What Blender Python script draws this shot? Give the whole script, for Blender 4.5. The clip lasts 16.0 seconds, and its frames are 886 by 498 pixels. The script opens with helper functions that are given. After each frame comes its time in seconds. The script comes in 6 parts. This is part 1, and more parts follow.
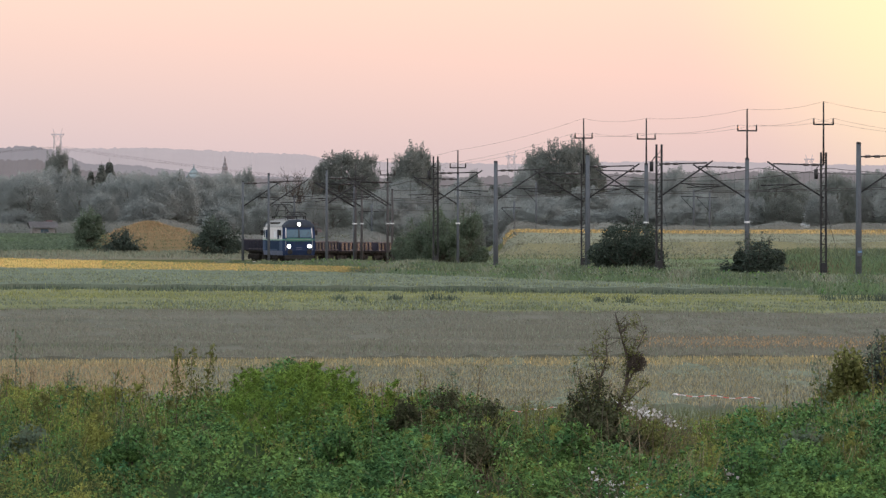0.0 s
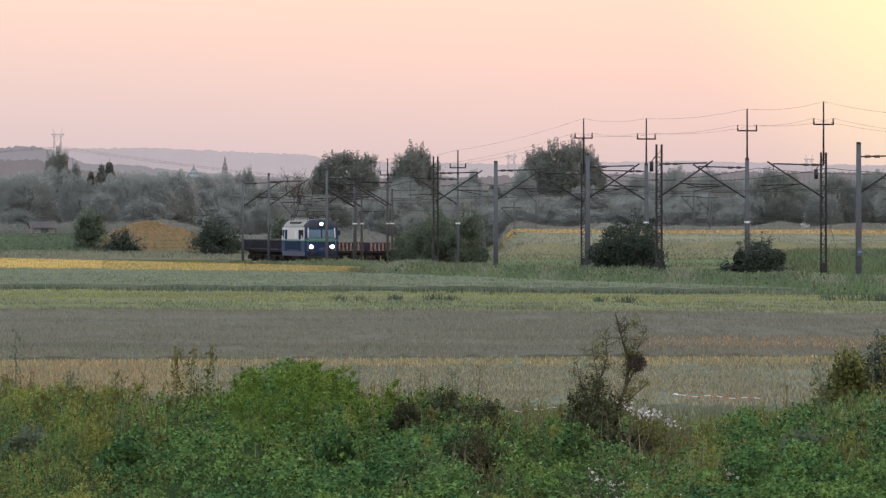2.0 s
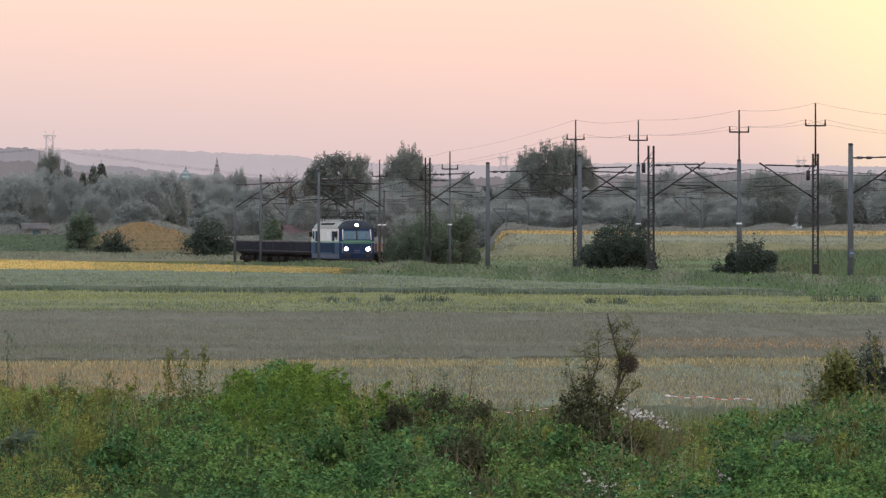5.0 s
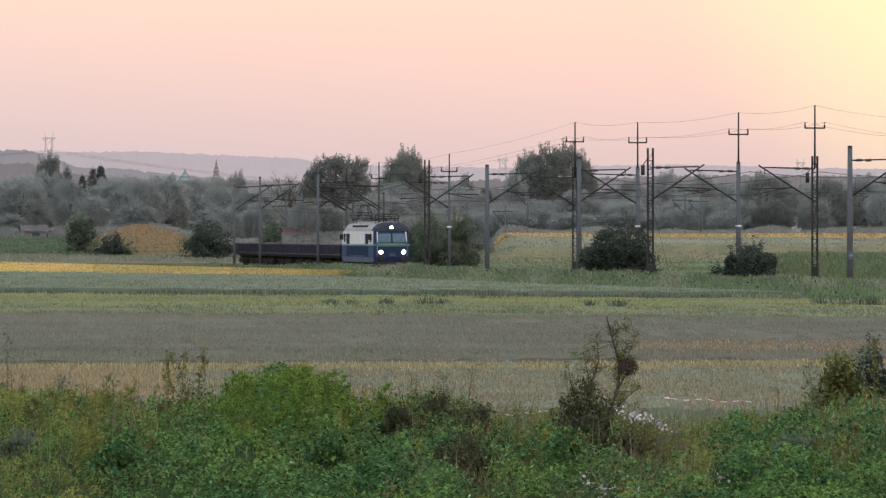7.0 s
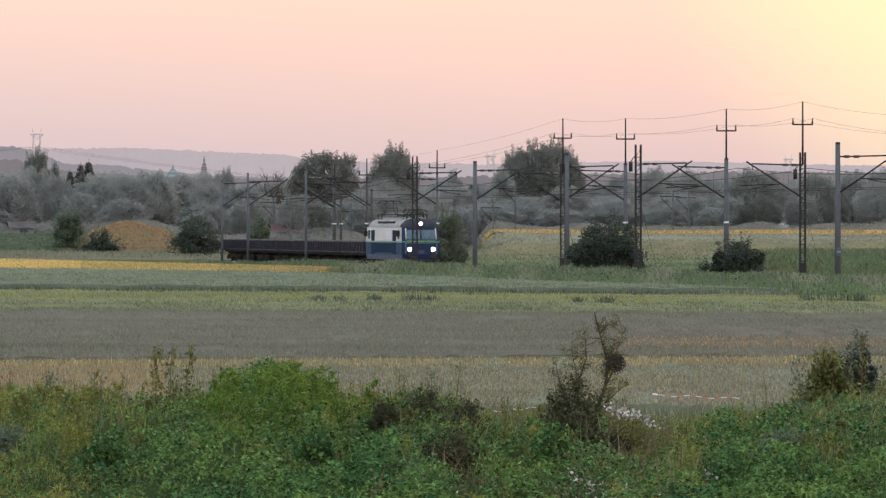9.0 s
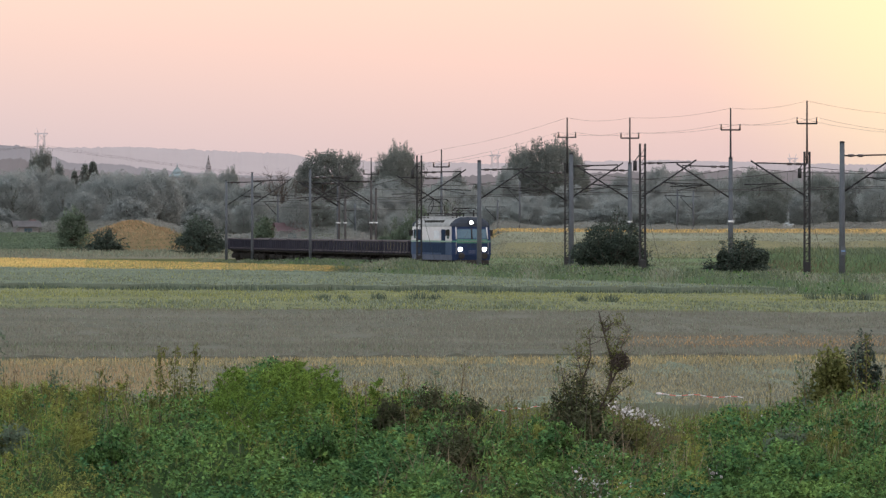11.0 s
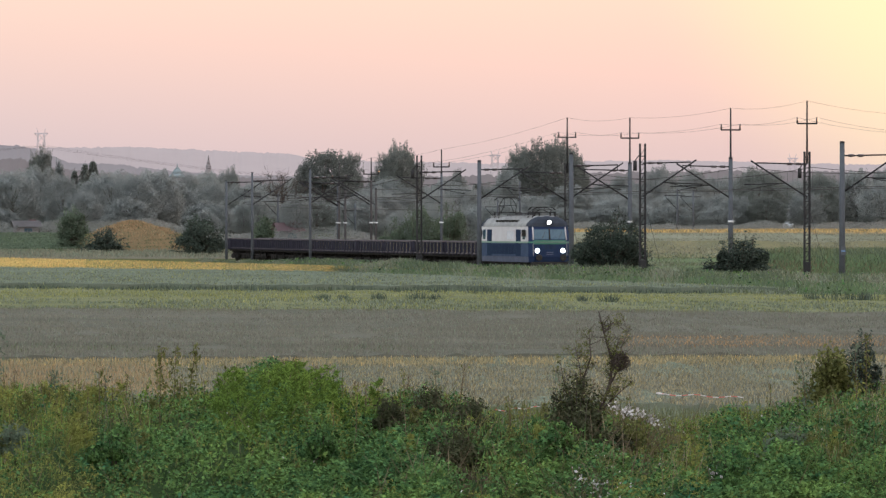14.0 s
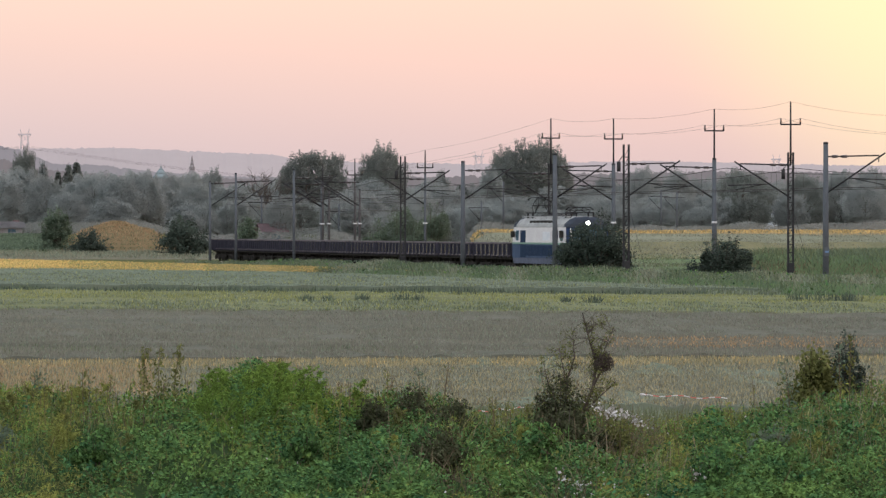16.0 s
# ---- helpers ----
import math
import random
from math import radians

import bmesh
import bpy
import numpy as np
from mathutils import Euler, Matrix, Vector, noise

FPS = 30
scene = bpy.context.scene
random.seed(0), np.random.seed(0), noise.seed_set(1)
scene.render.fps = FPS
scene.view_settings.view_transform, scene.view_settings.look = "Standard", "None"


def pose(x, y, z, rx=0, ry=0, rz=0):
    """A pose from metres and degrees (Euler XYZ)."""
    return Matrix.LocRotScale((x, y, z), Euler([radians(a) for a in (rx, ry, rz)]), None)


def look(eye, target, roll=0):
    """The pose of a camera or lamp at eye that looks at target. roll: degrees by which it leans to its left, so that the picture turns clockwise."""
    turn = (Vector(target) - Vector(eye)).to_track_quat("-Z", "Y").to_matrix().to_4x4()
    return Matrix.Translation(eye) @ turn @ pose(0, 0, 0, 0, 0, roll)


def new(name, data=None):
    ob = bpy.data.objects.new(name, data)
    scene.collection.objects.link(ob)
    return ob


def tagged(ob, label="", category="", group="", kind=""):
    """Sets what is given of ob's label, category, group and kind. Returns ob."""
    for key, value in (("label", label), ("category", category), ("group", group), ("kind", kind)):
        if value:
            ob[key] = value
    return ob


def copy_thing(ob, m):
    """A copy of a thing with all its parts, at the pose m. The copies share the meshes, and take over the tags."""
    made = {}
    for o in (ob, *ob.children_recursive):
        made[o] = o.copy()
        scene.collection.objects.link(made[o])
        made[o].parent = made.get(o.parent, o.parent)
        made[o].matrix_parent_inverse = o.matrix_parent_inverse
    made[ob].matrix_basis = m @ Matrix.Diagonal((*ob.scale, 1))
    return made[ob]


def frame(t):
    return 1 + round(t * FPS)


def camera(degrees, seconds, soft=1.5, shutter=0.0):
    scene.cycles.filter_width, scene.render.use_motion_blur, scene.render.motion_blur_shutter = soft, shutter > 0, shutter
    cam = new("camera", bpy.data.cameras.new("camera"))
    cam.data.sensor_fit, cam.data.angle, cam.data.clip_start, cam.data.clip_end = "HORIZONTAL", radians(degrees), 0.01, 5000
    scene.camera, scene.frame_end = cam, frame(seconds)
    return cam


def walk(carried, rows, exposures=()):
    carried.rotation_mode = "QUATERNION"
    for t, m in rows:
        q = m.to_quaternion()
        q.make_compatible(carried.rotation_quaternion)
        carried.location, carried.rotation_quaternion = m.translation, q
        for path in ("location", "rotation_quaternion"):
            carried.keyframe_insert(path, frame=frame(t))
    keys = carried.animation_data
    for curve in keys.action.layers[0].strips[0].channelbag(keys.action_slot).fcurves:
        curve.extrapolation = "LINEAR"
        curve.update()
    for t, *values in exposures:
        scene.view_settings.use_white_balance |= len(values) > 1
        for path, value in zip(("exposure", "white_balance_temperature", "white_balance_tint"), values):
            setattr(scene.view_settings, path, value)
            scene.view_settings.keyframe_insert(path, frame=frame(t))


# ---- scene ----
F = 784 / math.tan(radians(7.5) / 2)   # focal length in picture units
EYE = 4.2                              # eye height over the fields
HORIZON = 403.0

cam = camera(7.5, 16.0, soft=1.35)
# (seconds, pan right, tilt up), in picture units
PAN = [(0.0, 0.0, 0.0), (3.5, 0.0, 0.0), (4.0, -4.3, 0.0), (6.5, -19.7, 6.5), (7.0, -15.3, 6.5), (7.5, -29.1, 8.0), (8.0, -38.4, 8.5), (8.5, -55.2, 8.0), (9.0, -36.8, 0.1),
       (11.5, -29.1, -1.5), (14.5, -29.1, -1.5), (15.0, -39.3, -1.5), (15.5, -47.8, -2.7), (16.0, -58.0, 0.0)]
walk(cam, [(t, pose(0, 0, EYE, 90 - math.degrees((441 - HORIZON - dy) / F), 0, math.degrees(dx / F))) for t, dx, dy in PAN])


def at(x, y, d):
    """The place at distance d on the sight line x, y of the opening view."""
    return Vector(((x - 784) / F * d, d, EYE + (HORIZON - y) / F * d))


# ---- light ----
SUN_AZ, SUN_EL = radians(38), radians(5)   # azimuth to the right of the view
SUN_DIR = Vector((math.sin(SUN_AZ) * math.cos(SUN_EL), math.cos(SUN_AZ) * math.cos(SUN_EL), math.sin(SUN_EL)))
world = bpy.data.worlds.new("dusk")
scene.world = world
world.use_nodes = True
wn, wl = world.node_tree.nodes, world.node_tree.links
wn.clear()
w_out = wn.new("ShaderNodeOutputWorld")
w_sky = wn.new("ShaderNodeTexSky")
w_sky.sky_type, w_sky.sun_disc = "NISHITA", False
w_sky.sun_elevation, w_sky.sun_rotation = SUN_EL, SUN_AZ
w_sky.dust_density = 3.0
w_bg1 = wn.new("ShaderNodeBackground")
w_bg1.inputs[1].default_value = 0.04
wl.new(w_sky.outputs[0], w_bg1.inputs[0])
w_tc = wn.new("ShaderNodeTexCoord")
w_sep = wn.new("ShaderNodeSeparateXYZ")
wl.new(w_tc.outputs["Generated"], w_sep.inputs[0])
w_ramp = wn.new("ShaderNodeValToRGB")
wl.new(w_sep.outputs[2], w_ramp.inputs[0])
STOPS = ((0.0, (0.60, 0.49, 0.54)), (0.009, (0.68, 0.54, 0.57)), (0.018, (0.79, 0.588, 0.58)), (0.027, (0.9, 0.628, 0.578)),
         (0.036, (0.95, 0.68, 0.59)), (0.07, (2.0, 1.72, 1.62)), (0.12, (2.75, 2.45, 2.38)), (0.3, (2.7, 2.6, 2.68)), (0.5, (2.2, 2.25, 2.45)), (1.0, (1.3, 1.48, 1.8)))
els = w_ramp.color_ramp.elements
els[0].position, els[0].color = STOPS[0][0], (*STOPS[0][1], 1)
els[1].position, els[1].color = STOPS[-1][0], (*STOPS[-1][1], 1)
for p_, c_ in STOPS[1:-1]:
    e_ = els.new(p_)
    e_.color = (*c_, 1)
# sky glow fitted to the view's top right corner, apart from the sun lamp
w_dot = wn.new("ShaderNodeVectorMath")
w_dot.operation = "DOT_PRODUCT"
wl.new(w_tc.outputs["Generated"], w_dot.inputs[0])
GLOW = Vector((math.sin(radians(5.4)) * math.cos(radians(3.2)), math.cos(radians(5.4)) * math.cos(radians(3.2)), math.sin(radians(3.2))))
w_dot.inputs[1].default_value = GLOW
w_mr = wn.new("ShaderNodeMapRange")
w_mr.interpolation_type = "SMOOTHSTEP"
w_mr.inputs[1].default_value, w_mr.inputs[2].default_value = math.cos(radians(3.9)), 1.0
wl.new(w_dot.outputs["Value"], w_mr.inputs[0])
w_mix = wn.new("ShaderNodeMix")
w_mix.data_type = "RGBA"
w_mix.inputs[7].default_value = (1.06, 0.9, 0.55, 1)
wl.new(w_mr.outputs[0], w_mix.inputs[0])
w_side = wn.new("ShaderNodeMapRange")
w_side.inputs[1].default_value, w_side.inputs[2].default_value = -0.07, 0.07
wl.new(w_sep.outputs[0], w_side.inputs[0])
w_tint, w_mul = wn.new("ShaderNodeMix"), wn.new("ShaderNodeMix")
w_tint.data_type = w_mul.data_type = "RGBA"
w_mul.blend_type = "MULTIPLY"
w_tint.inputs[6].default_value, w_tint.inputs[7].default_value = (0.95, 1.0, 1.02, 1), (1.05, 1.0, 0.97, 1)
w_mul.inputs[0].default_value = 1.0
wl.new(w_side.outputs[0], w_tint.inputs[0])
wl.new(w_ramp.outputs[0], w_mul.inputs[6])
wl.new(w_tint.outputs[2], w_mul.inputs[7])
wl.new(w_mul.outputs[2], w_mix.inputs[6])
w_bg2 = wn.new("ShaderNodeBackground")
wl.new(w_mix.outputs[2], w_bg2.inputs[0])
w_add = wn.new("ShaderNodeAddShader")
wl.new(w_bg1.outputs[0], w_add.inputs[0])
wl.new(w_bg2.outputs[0], w_add.inputs[1])
wl.new(w_add.outputs[0], w_out.inputs[0])
sun = new("sun", bpy.data.lights.new("sun", "SUN"))
sun.data.energy, sun.data.angle, sun.data.color = 0.9, radians(4), (1.0, 0.42, 0.20)
sun.matrix_world = look(SUN_DIR * 100, (0, 0, 0))


# ---- materials ----
def material(name, c1, c2=None, scale=3.0, rough=0.8, metal=0.0, bump=0.15, detail=6.0, island=0.0, translucent=0.0, obj=0.0, stretch=None):
    """Two-colour noise at two sizes, with fine relief; island and obj vary the brightness piece by piece."""
    c2 = c2 or tuple(v * 0.75 for v in c1)
    m = bpy.data.materials.new(name)
    m.use_nodes = True
    nt = m.node_tree
    n, l = nt.nodes, nt.links
    b = n["Principled BSDF"]
    b.inputs["Roughness"].default_value, b.inputs["Metallic"].default_value = rough, metal
    b.inputs["Specular IOR Level"].default_value = 0.0 if rough >= 0.65 else 0.3
    tc = n.new("ShaderNodeTexCoord")
    vec = tc.outputs["Object"]
    if stretch:
        mp = n.new("ShaderNodeMapping")
        mp.inputs["Scale"].default_value = stretch
        l.new(vec, mp.inputs[0])
        vec = mp.outputs[0]
    n1, n2 = n.new("ShaderNodeTexNoise"), n.new("ShaderNodeTexNoise")
    n1.inputs["Scale"].default_value, n2.inputs["Scale"].default_value = scale, scale * 9
    n1.inputs["Detail"].default_value = n2.inputs["Detail"].default_value = detail
    l.new(vec, n1.inputs["Vector"])
    l.new(vec, n2.inputs["Vector"])
    mixf = n.new("ShaderNodeMath")
    mixf.operation = "MULTIPLY_ADD"
    mixf.inputs[1].default_value = 0.45
    l.new(n2.outputs["Fac"], mixf.inputs[0])
    half = n.new("ShaderNodeMath")
    half.operation = "MULTIPLY"
    half.inputs[1].default_value = 0.55
    l.new(n1.outputs["Fac"], half.inputs[0])
    l.new(half.outputs[0], mixf.inputs[2])
    ramp = n.new("ShaderNodeValToRGB")
    e = ramp.color_ramp.elements
    e[0].position, e[0].color = 0.36, (*c2, 1)
    e[1].position, e[1].color = 0.64, (*c1, 1)
    l.new(mixf.outputs[0], ramp.inputs[0])
    col = ramp.outputs[0]
    for amount, kind_ in ((island, "geo"), (obj, "ob")):
        if amount:
            src = n.new("ShaderNodeNewGeometry").outputs["Random Per Island"] if kind_ == "geo" else n.new("ShaderNodeObjectInfo").outputs["Random"]
            mr = n.new("ShaderNodeMapRange")
            mr.inputs[3].default_value, mr.inputs[4].default_value = 1 - amount, 1 + amount
            l.new(src, mr.inputs[0])
            hsv = n.new("ShaderNodeHueSaturation")
            l.new(mr.outputs[0], hsv.inputs["Value"])
            l.new(col, hsv.inputs["Color"])
            col = hsv.outputs[0]
    l.new(col, b.inputs["Base Color"])
    if bump:
        bp = n.new("ShaderNodeBump")
        bp.inputs["Strength"].default_value = bump
        l.new(n2.outputs["Fac"], bp.inputs["Height"])
        l.new(bp.outputs[0], b.inputs["Normal"])
    if translucent:
        tr = n.new("ShaderNodeBsdfTranslucent")
        l.new(col, tr.inputs[0])
        ms = n.new("ShaderNodeMixShader")
        ms.inputs[0].default_value = translucent
        l.new(b.outputs[0], ms.inputs[1])
        l.new(tr.outputs[0], ms.inputs[2])
        l.new(ms.outputs[0], n["Material Output"].inputs[0])
    return m


def glowing(name, colour, strength):
    m = bpy.data.materials.new(name)
    m.use_nodes = True
    b = m.node_tree.nodes["Principled BSDF"]
    b.inputs["Base Color"].default_value = (*colour, 1)
    b.inputs["Emission Color"].default_value, b.inputs["Emission Strength"].default_value = (*colour, 1), strength
    return m


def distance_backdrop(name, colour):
    """The far distance: a plain matt backdrop, haze put into its colour and glow."""
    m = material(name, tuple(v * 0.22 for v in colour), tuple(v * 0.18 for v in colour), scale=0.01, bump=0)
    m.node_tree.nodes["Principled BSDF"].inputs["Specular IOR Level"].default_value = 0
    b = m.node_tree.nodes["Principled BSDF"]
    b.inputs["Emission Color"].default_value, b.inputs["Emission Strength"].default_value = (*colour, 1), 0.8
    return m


M_EARTH = material("earth", (0.075, 0.075, 0.034), (0.046, 0.052, 0.023), 0.4)
M_GREEN_FIELD = material("green field", (0.07, 0.1, 0.045), (0.05, 0.07, 0.034), 0.3)
M_GOLD = material("ripe grain", (0.35, 0.25, 0.085), (0.25, 0.19, 0.07), 0.06)
M_LIGHT_GREEN = material("light green grain", (0.122, 0.126, 0.07), (0.084, 0.092, 0.05), 0.05)
M_GREY_GREEN = material("grey green grain", (0.108, 0.124, 0.09), (0.076, 0.09, 0.066), 0.05)
M_GREY_BROWN = material("dry grey grass", (0.098, 0.095, 0.076), (0.07, 0.072, 0.056), 0.06)
M_ORANGE = material("orange dry grass", (0.14, 0.098, 0.055), (0.1, 0.078, 0.042), 0.5)
M_MEADOW = material("rough meadow", (0.15, 0.15, 0.108), (0.115, 0.12, 0.085), 0.5, stretch=(1, 0.03, 1))
M_MEADOW_TUFT = material("meadow tufts", (0.175, 0.172, 0.122), (0.13, 0.132, 0.094), 0.3, bump=0, island=0.15)
M_VERGE = material("dry verge", (0.125, 0.115, 0.085), (0.09, 0.085, 0.062), 0.4)
M_STUBBLE = material("straw strip", (0.136, 0.122, 0.068), (0.086, 0.088, 0.052), 0.5, stretch=(1, 0.03, 1))
M_GOLD_FAR = material("dull golden field", (0.25, 0.175, 0.085), (0.18, 0.13, 0.065), 0.06)
M_MEADOW_GREEN = material("green meadow", (0.09, 0.115, 0.062), (0.064, 0.086, 0.046), 0.5, stretch=(1, 0.03, 1))
# Shade between the leaves is put into this dark sheet's colour.
M_BANK = material("weed gap shade", (0.028, 0.045, 0.018), (0.016, 0.026, 0.011), 0.8)
M_BALLAST = material("ballast", (0.115, 0.104, 0.092), (0.058, 0.052, 0.046), 6, bump=0.6)
M_RAIL = material("rail steel", (0.25, 0.18, 0.14), (0.14, 0.10, 0.08), 5, 0.45, 0.8)
M_SLEEPER = material("sleeper concrete", (0.32, 0.30, 0.27), None, 5)
M_CONCRETE = material("pole concrete", (0.076, 0.083, 0.09), (0.055, 0.06, 0.066), 2, 0.85)
M_STEEL = material("dark painted steel", (0.035, 0.034, 0.035), (0.024, 0.024, 0.025), 4, 0.7, 0.3)
M_WIRE = material("wire", (0.06, 0.054, 0.052), None, 4, 0.66, 0.0, 0)
M_DARK_POLE = material("dark brown-grey pole", (0.06, 0.055, 0.054), (0.042, 0.04, 0.04), 2, 0.85)
M_INSUL = material("insulator porcelain", (0.045, 0.034, 0.032), (0.03, 0.024, 0.024), 8, 0.25)
M_WHITE = material("white paint", (0.8, 0.8, 0.8), (0.65, 0.66, 0.66), 6, 0.6)


# ---- mesh helpers ----
def part(name, bm, mat, parent=None, label=""):
    me = bpy.data.meshes.new(name)
    bm.to_mesh(me)
    bm.free()
    for m_ in mat if isinstance(mat, (list, tuple)) else (mat,):
        me.materials.append(m_)
    ob = new(name, me)
    if parent is not None:
        ob.parent = parent
    if label:
        ob["label"] = label
    return ob


def mesh_object(name, verts, faces, mat, parent=None, smooth=False):
    me = bpy.data.meshes.new(name)
    me.from_pydata([tuple(v) for v in verts], [], [tuple(int(i) for i in f) for f in faces])
    for m_ in mat if isinstance(mat, (list, tuple)) else (mat,):
        me.materials.append(m_)
    if smooth:
        me.polygons.foreach_set("use_smooth", [True] * len(me.polygons))
    ob = new(name, me)
    if parent is not None:
        ob.parent = parent
    return ob


def box(bm, x0, x1, y0, y1, z0, z1, mat=0, bevel=0.0):
    vs = [bm.verts.new((x, y, z)) for z in (z0, z1) for y in (y0, y1) for x in (x0, x1)]
    fs = [bm.faces.new([vs[i] for i in q]) for q in ((0, 2, 3, 1), (4, 5, 7, 6), (0, 1, 5, 4), (2, 6, 7, 3), (0, 4, 6, 2), (1, 3, 7, 5))]
    for f_ in fs:
        f_.material_index = mat
    if bevel:
        bmesh.ops.bevel(bm, geom=list({e for f_ in fs for e in f_.edges}), offset=bevel, segments=1, affect="EDGES")


def rod(bm, a, b, r0, r1=None, n=6, mat=0, caps=True):
    """A tapered round bar from a to b."""
    a, b = Vector(a), Vector(b)
    r1 = r0 if r1 is None else r1
    d = (b - a).normalized()
    u = d.orthogonal().normalized()
    w = d.cross(u)
    ring = [[bm.verts.new(p + (u * math.cos(k * math.tau / n) + w * math.sin(k * math.tau / n)) * r) for k in range(n)] for p, r in ((a, r0), (b, r1))]
    for k in range(n):
        f_ = bm.faces.new((ring[0][k], ring[0][(k + 1) % n], ring[1][(k + 1) % n], ring[1][k]))
        f_.material_index, f_.smooth = mat, n > 5
    if caps:
        bm.faces.new(ring[0][::-1]).material_index = mat
        bm.faces.new(ring[1]).material_index = mat


def tube(bm, pts, radii, n=5):
    """One continuous tapered tube through the points."""
    rings = []
    for i, (p, r) in enumerate(zip(pts, radii)):
        d = (Vector(pts[min(i + 1, len(pts) - 1)]) - Vector(pts[max(i - 1, 0)])).normalized()
        u = d.orthogonal().normalized()
        w = d.cross(u)
        rings.append([bm.verts.new(Vector(p) + (u * math.cos(k * math.tau / n) + w * math.sin(k * math.tau / n)) * r) for k in range(n)])
    for a, b in zip(rings, rings[1:]):
        for k in range(n):
            bm.faces.new((a[k], a[(k + 1) % n], b[(k + 1) % n], b[k]))


# ---- the railway's line ----
def heading(s):
    """Degrees to the right of straight at the eye, s metres behind the place that the engine passes first."""
    if s < 0:
        return 7.7 - s / 2400 * 57.3
    if s < 30:
        return 7.7 - 0.05 * s
    if s < 115:
        return 6.2 - (s - 30) / 215 * 57.3
    return min(-16.45 + (s - 115) * 0.28, 0.3)


def rail_height(s):
    k = min(max((s - 30) / 100, 0), 1)
    return 0.95 - 0.5 * k * k * (3 - 2 * k)


LINE = {}
x_, d_ = -13.0, 613.0
for i_ in range(0, 601):
    LINE[i_] = (x_, d_)
    h_ = radians(heading(i_ + 0.5))
    x_, d_ = x_ - math.sin(h_), d_ + math.cos(h_)
x_, d_ = LINE[0]
for i_ in range(0, -321, -1):
    LINE[i_] = (x_, d_)
    h_ = radians(heading(i_ - 0.5))
    x_, d_ = x_ + math.sin(h_), d_ - math.cos(h_)


def line_at(s, side=0.0, up=0.0):
    """A place on the line, side metres to its far side."""
    i = math.floor(s)
    k = s - i
    a, b = LINE[i], LINE[i + 1]
    h = radians(heading(s))
    return Vector((a[0] + (b[0] - a[0]) * k + math.cos(h) * side, a[1] + (b[1] - a[1]) * k + math.sin(h) * side, rail_height(s) + up))


def line_pose(s):
    p = line_at(s)
    return pose(p.x, p.y, p.z, 0, 0, heading(s) - 90)


def s_for(x, side):
    """Where a row beside the line, this side of its bend, crosses the sight line x."""
    best = min((abs(784 + line_at(s * 0.5, side).x / line_at(s * 0.5, side).y * F - x), s * 0.5) for s in range(-600, 70))
    return best[1]


# ---- ground ----
def smooth01(a, b, v):
    k = min(max((v - a) / (b - a), 0), 1)
    return k * k * (3 - 2 * k)


def ground_z(x, y):
    rise = 3.3 * smooth01(690, 840, y) + 30 * smooth01(1500, 5200, y)
    if 600 < y < 1000:
        rise *= smooth01(4, 7.5, abs(x - LINE[min(int(y - 613), 400) if y > 613 else 0][0] - 2.3))
    return rise + 0.12 * noise.noise(Vector((x * 0.05, y * 0.03, 0))) * smooth01(20, 60, y)


def build_ground():
    ys = [-400, -150, -40] + list(range(0, 900, 10)) + list(range(900, 2000, 50)) + [2000, 2500, 3000, 3600, 4200, 4800, 5600]
    us = np.linspace(-1, 1, 61)
    verts, faces = [], []
    for y in ys:
        half = 120 + max(y, 0) * 0.35
        if y > 1800 or y < 0:
            half = 1500
        for u in us:
            x = half * u * abs(u) ** 0.5
            verts.append((x, y, ground_z(x, y)))
    w = len(us)
    for j in range(len(ys) - 1):
        for i in range(w - 1):
            faces.append((j * w + i, j * w + i + 1, (j + 1) * w + i + 1, (j + 1) * w + i))
    return tagged(mesh_object("ground", verts, faces, M_EARTH, smooth=True), "dry summer earth and short grass of the plain", "ground", kind="structure")


build_ground()


def field(name, label, mat, far, near, height, x0=-250, x1=1820, rough=0.06, wave=0.05, rise=0.0):
    """A standing crop: a block with an uneven top, between two slanting edges given at the left and right of the opening view."""
    verts, faces, nx, ny = [], [], 80, 14
    for j in range(ny + 1):
        for i in range(nx + 1):
            x = x0 + (x1 - x0) * i / nx
            k = x / 1568
            y = (far[0] + (far[1] - far[0]) * k) * (1 - j / ny) + (near[0] + (near[1] - near[0]) * k) * j / ny
            y += (0 if rise else 1.2) * noise.noise(Vector((x * 0.01, j * 0.6, height)))
            top = height + rise * (1 - j / ny)
            d = (EYE - top) * F / (y - HORIZON)
            p = at(x, y, d)
            verts.append((p.x, p.y, top + wave * noise.noise(Vector((p.x * 0.15, p.y * 0.06, 3))) + rough * random.uniform(-1, 1)))
    w = nx + 1
    for j in range(ny):
        for i in range(nx):
            faces.append((j * w + i, (j + 1) * w + i, (j + 1) * w + i + 1, j * w + i + 1))
    n0 = len(verts)
    last = ny * w
    verts += [(verts[last + i][0], verts[last + i][1] - 0.15, 0.0) for i in range(w)]
    faces += [(last + i, n0 + i, n0 + i + 1, last + i + 1) for i in range(nx)]
    return tagged(mesh_object(name, verts, faces, mat, smooth=False), label, "field", kind="stuff")


